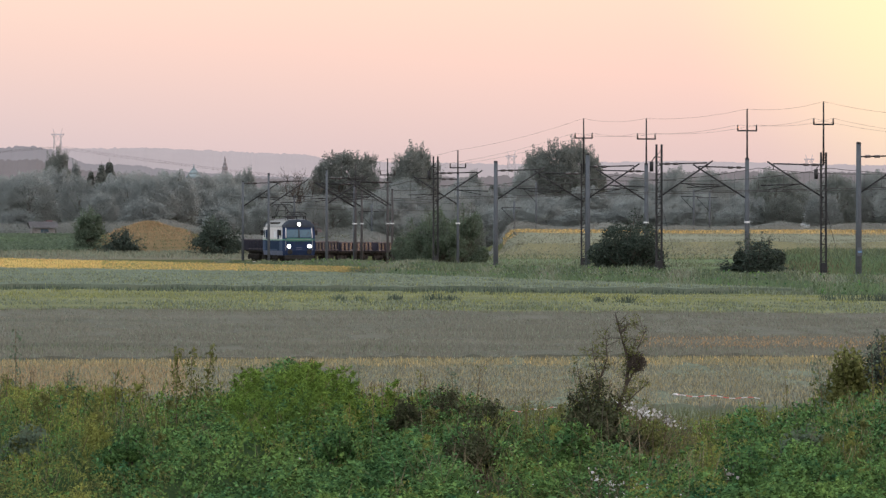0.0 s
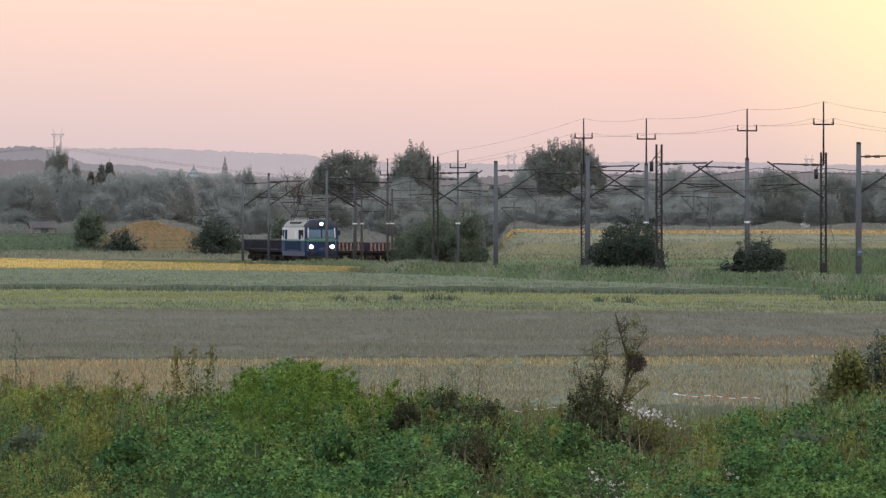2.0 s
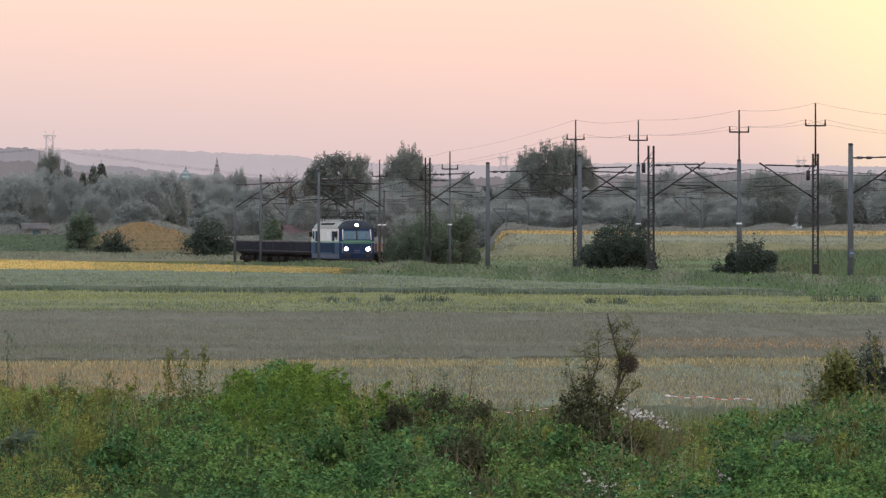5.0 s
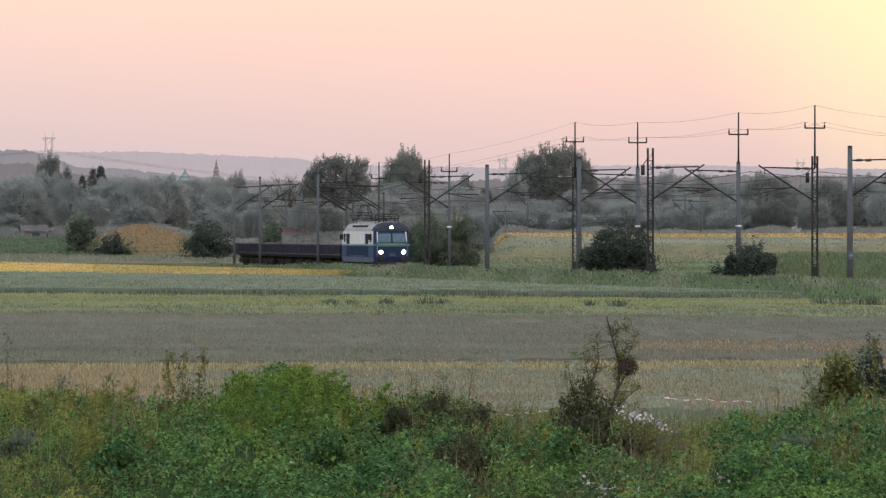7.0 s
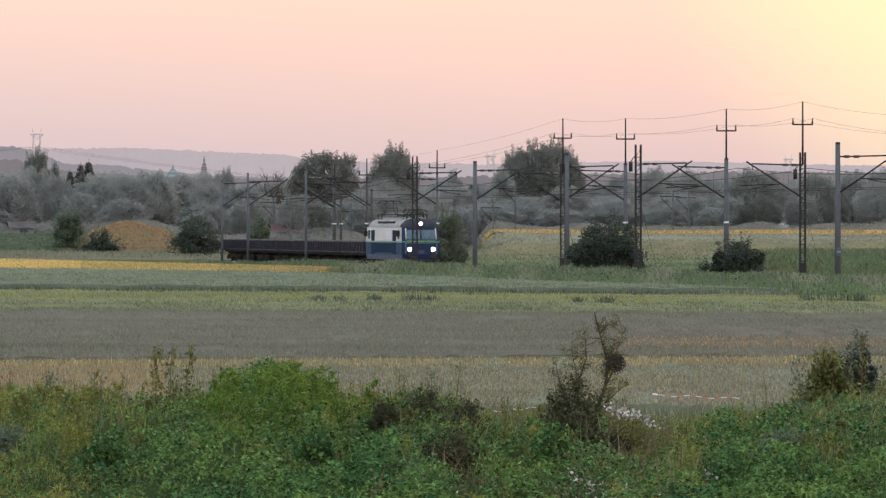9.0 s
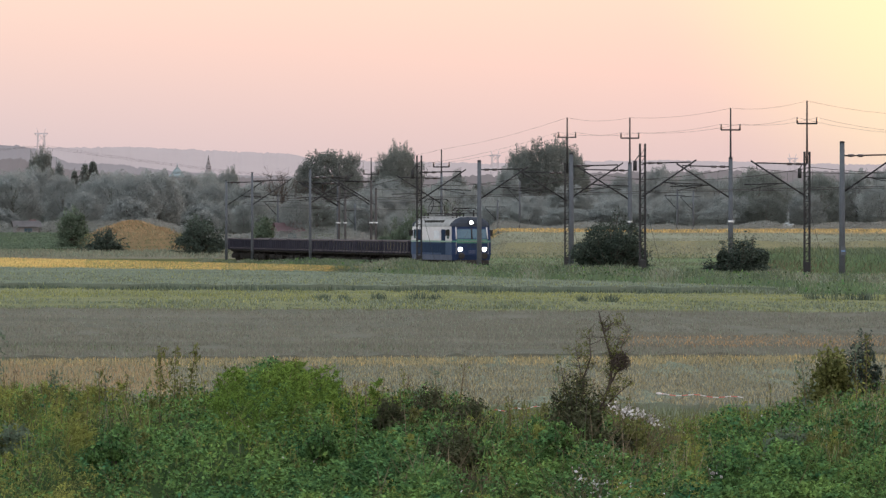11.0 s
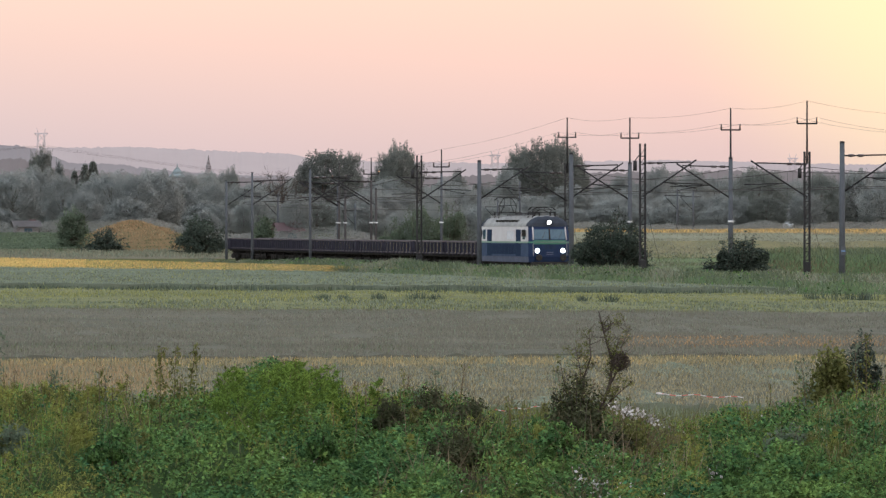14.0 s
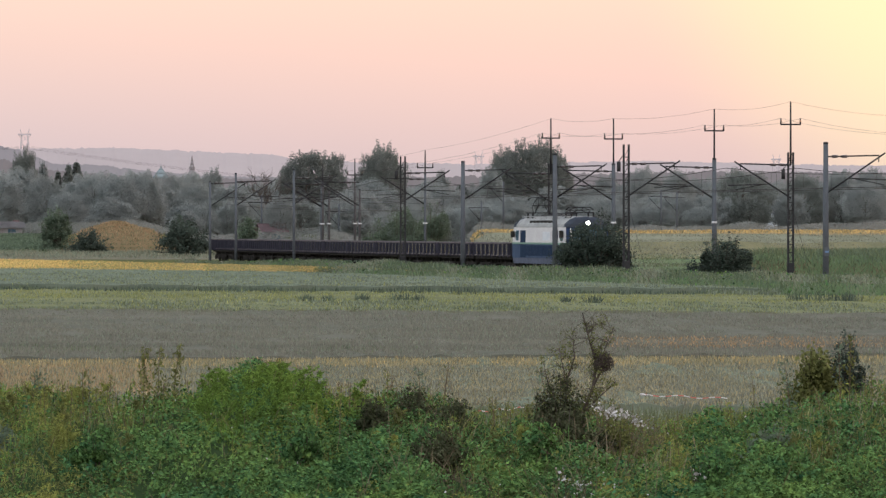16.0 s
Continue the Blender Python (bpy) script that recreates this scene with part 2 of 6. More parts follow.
field("wheat_field", "pale ripening wheat at the edge of the weeds", M_GREY_GREEN, (641, 634), (735, 715), 0.75)
field("dry_grass_field", "grey-brown dry grass field in seed", M_GREY_BROWN, (548, 555), (633, 627), 0.7)
field("barley_field", "yellow-green barley strip", M_LIGHT_GREEN, (513, 524), (547, 554), 0.7)
field("oat_field", "grey-green oat field with a dark edge", M_GREY_GREEN, (474, 491), (502, 513), 0.75, x1=1400)
field("ripe_field", "golden ripe grain strip beside the railway", M_GOLD, (457, 497), (474, 494), 0.75, x1=430, rise=0.4, rough=0.02)
field("ripening_field", "yellow-green unripe end of the grain strip", M_LIGHT_GREEN, (457, 497), (474, 494), 0.745, x0=430, x1=880, rise=0.4, rough=0.02)


# ---- railway ----
def shoulder(s):
    """The near bank's top against the rails: a low grassy rim that dies out towards the bend."""
    return -0.5 + 0.65 * smooth01(10, -50, s)


def strip_along(name, label, offsets, s0, s1, step, mat, kind="structure", category="railway"):
    """A long body along the line with the cross-section offsets: (side, up from rail or None for the ground)."""
    verts, faces = [], []
    count = int((s1 - s0) / step) + 1
    for i in range(count):
        for side, up in offsets:
            p = line_at(s0 + i * step, side)
            p.z = ground_z(p.x, p.y) - 0.05 if up is None else p.z + up
            verts.append(p)
    w = len(offsets)
    for i in range(count - 1):
        for j in range(w - 1):
            faces.append((i * w + j, i * w + j + 1, (i + 1) * w + j + 1, (i + 1) * w + j))
    return tagged(mesh_object(name, verts, faces, mat, smooth=True), label, category, kind=kind)


def toe(s):
    """How far the near bank reaches from the line: narrow at the bend, broad where the line comes near."""
    return -5.6 - 4.2 * smooth01(-30, -110, s)


def bank_height(s, side):
    """Ground of the embankment's two slopes."""
    p = line_at(s, side)
    g = ground_z(p.x, p.y)
    k = smooth01(toe(s), toe(s) * 0.72, side) if side < 0 else 1 - smooth01(8.2, 12, side)
    return g + (p.z + (shoulder(s) if side < 0 else -0.55) - g) * k - 0.05


def build_embankment():
    verts, faces = [], []
    for i in range(184):
        s = -310 + i * 4
        t = toe(s)
        for side in (t, t * 0.9, t * 0.8, t * 0.72, -3.2, -2.9, 8.2, 10, 12):
            p = line_at(s, side)
            p.z = p.z - 0.5 if side == -2.9 else bank_height(s, side)
            verts.append(p)
    for i in range(183):
        for j in range(8):
            faces.append((i * 9 + j, i * 9 + j + 1, i * 9 + j + 10, i * 9 + j + 9))
    tagged(mesh_object("embankment", verts, faces, M_GREEN_FIELD, smooth=True), "low grassy railway embankment", "railway", kind="structure")


build_embankment()
strip_along("ballast_bed", "grey-brown stone ballast of the double track", ((-2.9, -0.55), (-2.0, -0.16), (6.6, -0.16), (7.5, -0.55)), -310, 420, 4, M_BALLAST)
def build_track(side):
    for k, name in ((-0.7175, "rail"), (0.7175, "rail")):
        strip_along(name, "rusty steel rail of the track", ((side + k - 0.06, -0.16), (side + k - 0.035, 0.0), (side + k + 0.035, 0.0), (side + k + 0.06, -0.16)), -310, 420, 4, M_RAIL)
    verts, faces = [], []
    for i in range(1000):
        s = -300 + i * 0.65
        p, h = line_at(s, side, -0.13), radians(heading(s))
        ux, uy = math.cos(h), math.sin(h)
        for a, b in ((-1.25, -0.13), (1.25, -0.13), (1.25, 0.13), (-1.25, 0.13)):
            q = (p.x + ux * a - uy * b, p.y + uy * a + ux * b)
            verts += [(q[0], q[1], p.z - 0.08), (q[0], q[1], p.z)]
        o = i * 8
        faces += [(o + 1, o + 3, o + 5, o + 7)] + [(o + 2 * j, o + (2 * j + 2) % 8, o + (2 * j + 3) % 8, o + 2 * j + 1) for j in range(4)]
    tagged(mesh_object("sleepers", verts, faces, M_SLEEPER), "concrete sleepers under the rails", "sleepers", kind="stuff")


BANK_END = s_for(1120, 8.6)


def far_bank(s, side):
    """Height over the rails of the grassy bank beyond the tracks; it dies out towards the bend."""
    k = smooth01(BANK_END + 6, BANK_END - 30, s)
    return -0.7 + k * 2.05 * smooth01(9.5, 14.5, side) * (1 - smooth01(22, 34, side)) * (1 + 0.12 * noise.noise(Vector((s * 0.08, side * 0.2, 3))))


def build_far_bank():
    sides = (9.4, 10.5, 11.5, 12.5, 13.5, 14.5, 17, 20, 23, 27, 31, 34)
    verts, faces = [], []
    for i in range(120):
        s = -310 + i * (BANK_END + 316) / 119
        verts += [line_at(s, b, far_bank(s, b)) for b in sides]
    w = len(sides)
    for i in range(119):
        for j in range(w - 1):
            faces.append((i * w + j, i * w + j + 1, (i + 1) * w + j + 1, (i + 1) * w + j))
    tagged(mesh_object("grassy_bank", verts, faces, M_GREEN_FIELD, smooth=True), "green grassy bank beyond the tracks", "bank", kind="structure")


build_far_bank()
build_track(0.0)
build_track(4.6)

# ---- overhead line ----
M_PLATE_BLUE = material("plate blue", (0.12, 0.2, 0.32), None, 6, 0.7)
M_BAND = material("marker band paint", (0.5, 0.5, 0.5), (0.4, 0.4, 0.4), 6, 0.7)
CONTACT, MESSENGER = 5.6, 7.0


def overhead_mast(x, top, side, style="concrete", extra=None, arm=None, bands=True):
    """A mast of the overhead line: style concrete or lattice, with a cantilever to the track and, with extra, a thin top pole with a crossarm."""
    s = s_for(x, side)
    base = line_at(s, side)
    base.z = max(ground_z(base.x, base.y), 0.2) if abs(side) > 7 else 0.35
    k = base.y / F
    z_top = EYE + (HORIZON - top) * k
    arm = (-1 if side > 2 else 1) if arm is None else arm
    mast = new("overhead_mast")
    mast.matrix_world = pose(base.x, base.y, base.z, 0, 0, heading(s))
    h = z_top - base.z
    if style == "concrete":
        bm = bmesh.new()
        thick = 1.0 if x > 850 else 0.68
        rod(bm, (0, 0, -0.3), (0, 0, h), 0.2 * thick, 0.14 * thick, 10)
        part("pole", bm, M_DARK_POLE if x in (629, 640, 686, 694) else M_CONCRETE, mast)
        bm = bmesh.new()
        rod(bm, (0, 0, h - 0.02), (0, 0, h + 0.08), 0.16 * thick, 0.12 * thick, 10)
        part("cap", bm, M_STEEL, mast)
    else:
        bm = bmesh.new()
        box(bm, -0.21, 0.21, -0.21, 0.21, -0.3, 1.7, bevel=0.03)
        part("foundation", bm, M_STEEL, mast)
        for sx in (-1, 1):
            bm = bmesh.new()
            box(bm, sx * 0.17 - 0.05, sx * 0.17 + 0.05, -0.09, 0.09, 0, h)
            part("channel", bm, M_STEEL, mast)
        bm = bmesh.new()
        n = int((h - 1.7) / 0.55)
        for i in range(n):
            z = 1.8 + i * 0.55
            rod(bm, (-0.16, 0.06, z), (0.16, 0.06, z + 0.5), 0.022, n=4)
            box(bm, -0.16, 0.16, -0.05, 0.05, z - 0.03, z + 0.03)
        part("lacing", bm, M_STEEL, mast)
        if x in (770, 1457, 1166):
            bm = bmesh.new()
            rod(bm, (-0.5, 0, h - 1.75), (-0.5, 0, h - 1.1), 0.13, 0.13, 8)
            rod(bm, (-0.5, 0, h - 1.1), (-0.2, 0, h - 0.7), 0.03)
            part("tension_weight", bm, M_STEEL, mast)
        bm = bmesh.new()
        rod(bm, (0.1, 0, h * 0.6), (1.3, -1.0, 0.1), 0.014, n=4)
        part("stay_wire", bm, M_STEEL, mast)
    if bands and side > 2 and style == "concrete":
        bm = bmesh.new()
        rod(bm, (0, 0, 4.3), (0, 0, 4.42), 0.195, 0.195, 10)
        part("marker_band", bm, M_BAND, mast, "white painted marker band")
    # flat plate added in place of pale blue bands round this mast
    if x == 1519:
        bm = bmesh.new()
        box(bm, -0.15, 0.15, -0.24, -0.2, 2.2, 2.7)
        sign = part("sign_plate", bm, M_CONCRETE, mast, "flat pale plate in place of the mast's bands")
        bm = bmesh.new()
        box(bm, -0.12, 0.12, -0.25, -0.238, 2.4, 2.5)
        part("lettering_bar", bm, M_PLATE_BLUE, sign)
    if arm:
        tip = arm * (abs(side) - (4.6 if side > 2 else 0) - 0.4)
        tip = max(min(tip, 3.4), -3.4)
        za = MESSENGER + 0.35 + rail_height(s) - base.z
        bm = bmesh.new()
        rod(bm, (0, 0, za), (tip, 0, za + 0.08), 0.045)
        part("top_tube", bm, M_STEEL, mast)
        bm = bmesh.new()
        rod(bm, (0, 0, za - 2.15), (tip * 1.12, 0, za + 0.22), 0.055)
        part("strut", bm, M_STEEL, mast)
        bm = bmesh.new()
        rod(bm, (tip * 0.45, 0, za - 1.25), (tip * 1.25, 0, za - 1.35), 0.035)
        rod(bm, (tip * 0.55, 0, za - 1.28), (tip * 1.1, 0, za - 1.62), 0.025)
        part("registration_arm", bm, M_STEEL, mast)
        for f in (0.12, 0.3):
            bm = bmesh.new()
            rod(bm, (tip * f, 0, za + 0.01), (tip * (f + 0.1), 0, za + 0.02), 0.085, n=8)
            part("insulator", bm, M_INSUL, mast)
        bm = bmesh.new()
        rod(bm, (tip, 0, za + 0.1), (tip, 0, za - 0.3), 0.03)
        part("hanger", bm, M_STEEL, mast)
    if extra:
        ze = EYE + (HORIZON - extra) * k - base.z
        bm = bmesh.new()
        rod(bm, (0, 0, h - 0.8), (0, 0, ze), 0.07, 0.05)
        part("top_pole", bm, M_STEEL, mast)
        bm = bmesh.new()
        box(bm, -0.68, 0.68, -0.05, 0.05, ze - 1.55, ze - 1.45)
        part("crossarm", bm, M_STEEL, mast)
        for sx in (-0.66, 0.66):
            bm = bmesh.new()
            rod(bm, (sx, 0, ze - 1.5), (sx, 0, ze - 1.1), 0.06, 0.05)
            part("insulator", bm, M_INSUL, mast)
    tagged(mast, ("grey concrete" if style == "concrete" else "dark steel lattice") + " overhead line mast" + (" with a tall top crossarm" if extra else " with a cantilever arm"),
           "mast", group="overhead line masts")
    return s, (base, ze if extra else 0)


NEAR = [overhead_mast(x, top, -3.6, style, None, arm) for x, top, style, arm in (
    (430, 322, "concrete", 1), (476, 308, "concrete", 1), (578, 301, "concrete", 1), (770, 277, "lattice", 1),
    (878, 287, "concrete", 1), (1041, 274, "concrete", 1), (1166, 256, "lattice", 1), (1519, 254, "concrete", 1))]
FAR = [overhead_mast(x, top, 8.6, style, extra, -1) for x, top, style, extra in (
    (456, 326, "concrete", None), (629, 322, "concrete", 290), (640, 338, "concrete", None), (686, 321, "concrete", 281), (694, 336, "concrete", None), (811, 308, "concrete", 266),
    (1032, 290, "lattice", 210), (1143, 291, "concrete", 210), (1323, 282, "concrete", 193), (1457, 270, "lattice", 180))]


def utility_pole(x, top, base, d):
    a, b = at(x, base, d), at(x, top, d)
    ob = new("utility_pole")
    ob.matrix_world = pose(a.x, d, ground_z(a.x, d))
    h = b.z - ground_z(a.x, d)
    bm = bmesh.new()
    rod(bm, (0, 0, -0.3), (0, 0, h), 0.14, 0.1, 8)
    part("pole", bm, M_CONCRETE, ob)
    bm = bmesh.new()
    box(bm, -1.6, 0.9, -0.05, 0.05, h - 0.9, h - 0.8)
    part("crossarm", bm, M_STEEL, ob)
    bm = bmesh.new()
    rod(bm, (0, 0, h - 2.6), (-1.6, 0, h - 0.9), 0.04)
    part("strut", bm, M_STEEL, ob)
    tagged(ob, "thin distant line pole with a crossarm before the trees", "pole", group="distant line poles")


utility_pole(949, 322, 405, 846)
utility_pole(910, 356, 402, 848)
utility_pole(1256, 338, 380, 846)
utility_pole(1228, 336, 378, 848)
utility_pole(658, 362, 430, 790)
utility_pole(521, 346, 430, 800)


def wire(name, points, radius, label):
    cu = bpy.data.curves.new(name, "CURVE")
    cu.dimensions, cu.bevel_depth, cu.bevel_resolution = "3D", radius, 0
    sp = cu.splines.new("POLY")
    sp.points.add(len(points) - 1)
    for q, p in zip(sp.points, points):
        q.co = (*p, 1)
    cu.materials.append(M_WIRE)
    return tagged(new(name, cu), label, "wire", group="overhead wires")


def build_wires():
    for side in (0.0, 4.6):
        wire("contact_wire", [line_at(-310 + i * 5, side + 0.2 * math.sin(i * 0.6), CONTACT) for i in range(145)], 0.017, "dark copper contact wire over the track")
        pts = []
        for i in range(0, 725, 5):
            s = -310 + i
            u = (i % 60) / 60
            pts.append(line_at(s, side, MESSENGER - 0.75 * 4 * u * (1 - u) * 0.8))
        wire("messenger_wire", pts, 0.018, "sagging messenger wire over the track")
        verts_bm = bmesh.new()
        for i in range(0, 725, 6):
            u = (i % 60) / 60
            rod(verts_bm, line_at(-310 + i, side, CONTACT), line_at(-310 + i, side, MESSENGER - 2.4 * u * (1 - u)), 0.008, n=3, caps=False)
        tagged(part("droppers", verts_bm, M_WIRE), "thin dropper wires between contact and messenger wire", "wires", kind="stuff")
    posts = sorted((s, b) for s, b in FAR if b[1])
    tops = [(b[0].x, b[0].y, b[0].z + b[1]) for s, b in posts]
    first = at(1690, 206, tops[0][1] - 45)
    tops = [tuple(first)] + tops
    for dx, dz in ((0, 0), (-0.66, -1.1), (0.66, -1.1)):
        pts = []
        for a, b in zip(tops, tops[1:]):
            a, b = Vector(a), Vector(b)
            for j in range(12):
                u = j / 12
                p = a.lerp(b, u)
                pts.append((p.x + dx, p.y, p.z + dz - 1.0 * u * (1 - u)))
        pts.append((tops[-1][0] + dx, tops[-1][1], tops[-1][2] + dz))
        wire("feeder_wire", pts, 0.007, "thin feeder wire sagging between the mast tops")


build_wires()

# ---- the train ----
M_BLUE = material("engine blue", (0.02, 0.031, 0.064), (0.016, 0.025, 0.052), 1.5, 0.66, bump=0.03)
M_BLUE_GREY = material("grey-blue side panel", (0.048, 0.066, 0.1), (0.036, 0.05, 0.078), 1.2, 0.66, bump=0.05)
M_PANEL = material("dark louvre panel", (0.022, 0.033, 0.055), (0.016, 0.024, 0.042), 2, 0.66, bump=0.1)
M_CREAM = material("engine cream", (0.4, 0.385, 0.375), (0.33, 0.315, 0.31), 1.0, 0.66, bump=0.03)
M_GREEN_STRIPE = material("green stripe", (0.035, 0.125, 0.085), None, 2, 0.4, bump=0.02)
M_ROOF = material("engine roof grey", (0.235, 0.235, 0.224), (0.146, 0.146, 0.140), 1.2, 0.66)
M_DARK = material("dark underframe", (0.035, 0.032, 0.03), (0.02, 0.02, 0.018), 3, 0.75)
M_GLASS = material("cab glass", (0.045, 0.085, 0.11), (0.03, 0.06, 0.085), 1, 0.08, bump=0)
M_ROOF_DARK = material("dark cab roof", (0.04, 0.046, 0.056), (0.026, 0.03, 0.038), 2, 0.68)
M_SKIRT = material("grey skirt", (0.085, 0.095, 0.125), (0.06, 0.066, 0.085), 1.5, 0.66)
M_LAMP = glowing("headlamp", (1.0, 0.93, 0.82), 60)
M_LAMP_TOP = glowing("top headlamp", (1.0, 0.93, 0.82), 22)
M_GRAFFITI = material("faded spray paint", (0.22, 0.26, 0.31), (0.4, 0.39, 0.385), 2.2, 0.5, bump=0)


def ring_loft(levels, bm, mats):
    """Stacked eight-cornered plans: (z, half length, half width, corner cut). mats(normal) gives the slot."""
    rings = []
    for z, hl, hw, c in levels:
        pts = ((hl, -hw + c), (hl, hw - c), (hl - c, hw), (-hl + c, hw), (-hl, hw - c), (-hl, -hw + c), (-hl + c, -hw), (hl - c, -hw))
        rings.append([bm.verts.new((x, y, z)) for x, y in pts])
    for a, b in zip(rings, rings[1:]):
        for i in range(8):
            f = bm.faces.new((a[i], a[(i + 1) % 8], b[(i + 1) % 8], b[i]))
            f.normal_update()
            f.material_index = mats(f.normal)
    for r, flip in ((rings[0], True), (rings[-1], False)):
        f = bm.faces.new(r[::-1] if flip else r)
        f.normal_update()
        f.material_index = mats(f.normal)


def lamp_disc(name, x, y, z, r, mat, parent, rim):
    bm = bmesh.new()
    rod(bm, (x - 0.10, y, z), (x + 0.05, y, z), r + 0.07, r + 0.05, 14)
    housing = part("lamp_housing", bm, rim, parent)
    bm = bmesh.new()
    rod(bm, (x + 0.045, y, z), (x + 0.075, y, z), r, r * 0.9, 14)
    part(name, bm, mat, housing, "glowing warm white lamp glass")


def wheelset_bogie(parent, x, axles, radius, spread):
    bm = bmesh.new()
    half = spread / 2 + 0.9
    for y in (-1.0, 1.0):
        box(bm, x - half, x + half, y - 0.08, y + 0.08, radius - 0.05, radius + 0.28, bevel=0.03)
        for i in range(axles):
            xa = x - spread / 2 + spread * i / (axles - 1)
            box(bm, xa - 0.2, xa + 0.2, y * 1.1 - 0.1, y * 1.1 + 0.1, radius - 0.2, radius + 0.2, bevel=0.04)
    bogie = part("bogie", bm, M_DARK, parent)
    for i in range(axles):
        xa = x - spread / 2 + spread * i / (axles - 1)
        for y in (-0.75, 0.75):
            bm = bmesh.new()
            rod(bm, (xa, y - 0.065, radius), (xa, y + 0.065, radius), radius, radius, 20)
            part("wheel", bm, M_DARK, bogie)


def buffers(parent, x, sign):
    for y in (-0.875, 0.875):
        bm = bmesh.new()
        rod(bm, (x, y, 1.05), (x + sign * 0.45, y, 1.05), 0.1, 0.1, 8)
        rod(bm, (x + sign * 0.45, y, 1.05), (x + sign * 0.52, y, 1.05), 0.24, 0.22, 12)
        part("buffer", bm, M_DARK, parent)


def pantograph(parent, x, raised):
    bm = bmesh.new()
    for y in (-0.8, 0.8):
        box(bm, x - 0.9, x + 0.9, y - 0.04, y + 0.04, 4.24, 4.32)
        box(bm, x + y - 0.04, x + y + 0.04, -0.8, 0.8, 4.25, 4.31)
        for xx in (-0.8, 0.8):
            rod(bm, (x + xx, y, 3.7), (x + xx, y, 4.28), 0.07)
    frame_ = part("pantograph_base", bm, M_STEEL, parent)
    bm = bmesh.new()
    top = 5.35 if raised else 4.62
    mid = (top + 4.28) / 2
    out = 1.0 if raised else 1.45
    for y in (-0.55, 0.55):
        for sx in (-1, 1):
            rod(bm, (x + sx * 0.25, y, 4.28), (x + sx * out, y * 0.8, mid), 0.03)
            rod(bm, (x + sx * out, y * 0.8, mid), (x + sx * 0.12, y * 0.5, top), 0.025)
    rod(bm, (x - out, -0.46, mid), (x - out, 0.46, mid), 0.025)
    rod(bm, (x + out, -0.46, mid), (x + out, 0.46, mid), 0.025)
    rod(bm, (x, -0.3, top), (x, 0.3, top), 0.025)
    rod(bm, (x - 0.25, -0.55, 4.28), (x - 0.25, 0.55, 4.28), 0.03)
    part("pantograph_frame", bm, M_STEEL, frame_)
    bm = bmesh.new()
    for xx in (-0.15, 0.15):
        box(bm, x + xx - 0.04, x + xx + 0.04, -0.75, 0.75, top, top + 0.06)
        for y in (-1, 1):
            rod(bm, (x + xx, y * 0.75, top + 0.03), (x + xx, y * 0.98, top - 0.18), 0.025)
    part("contact_shoe", bm, M_STEEL, frame_)


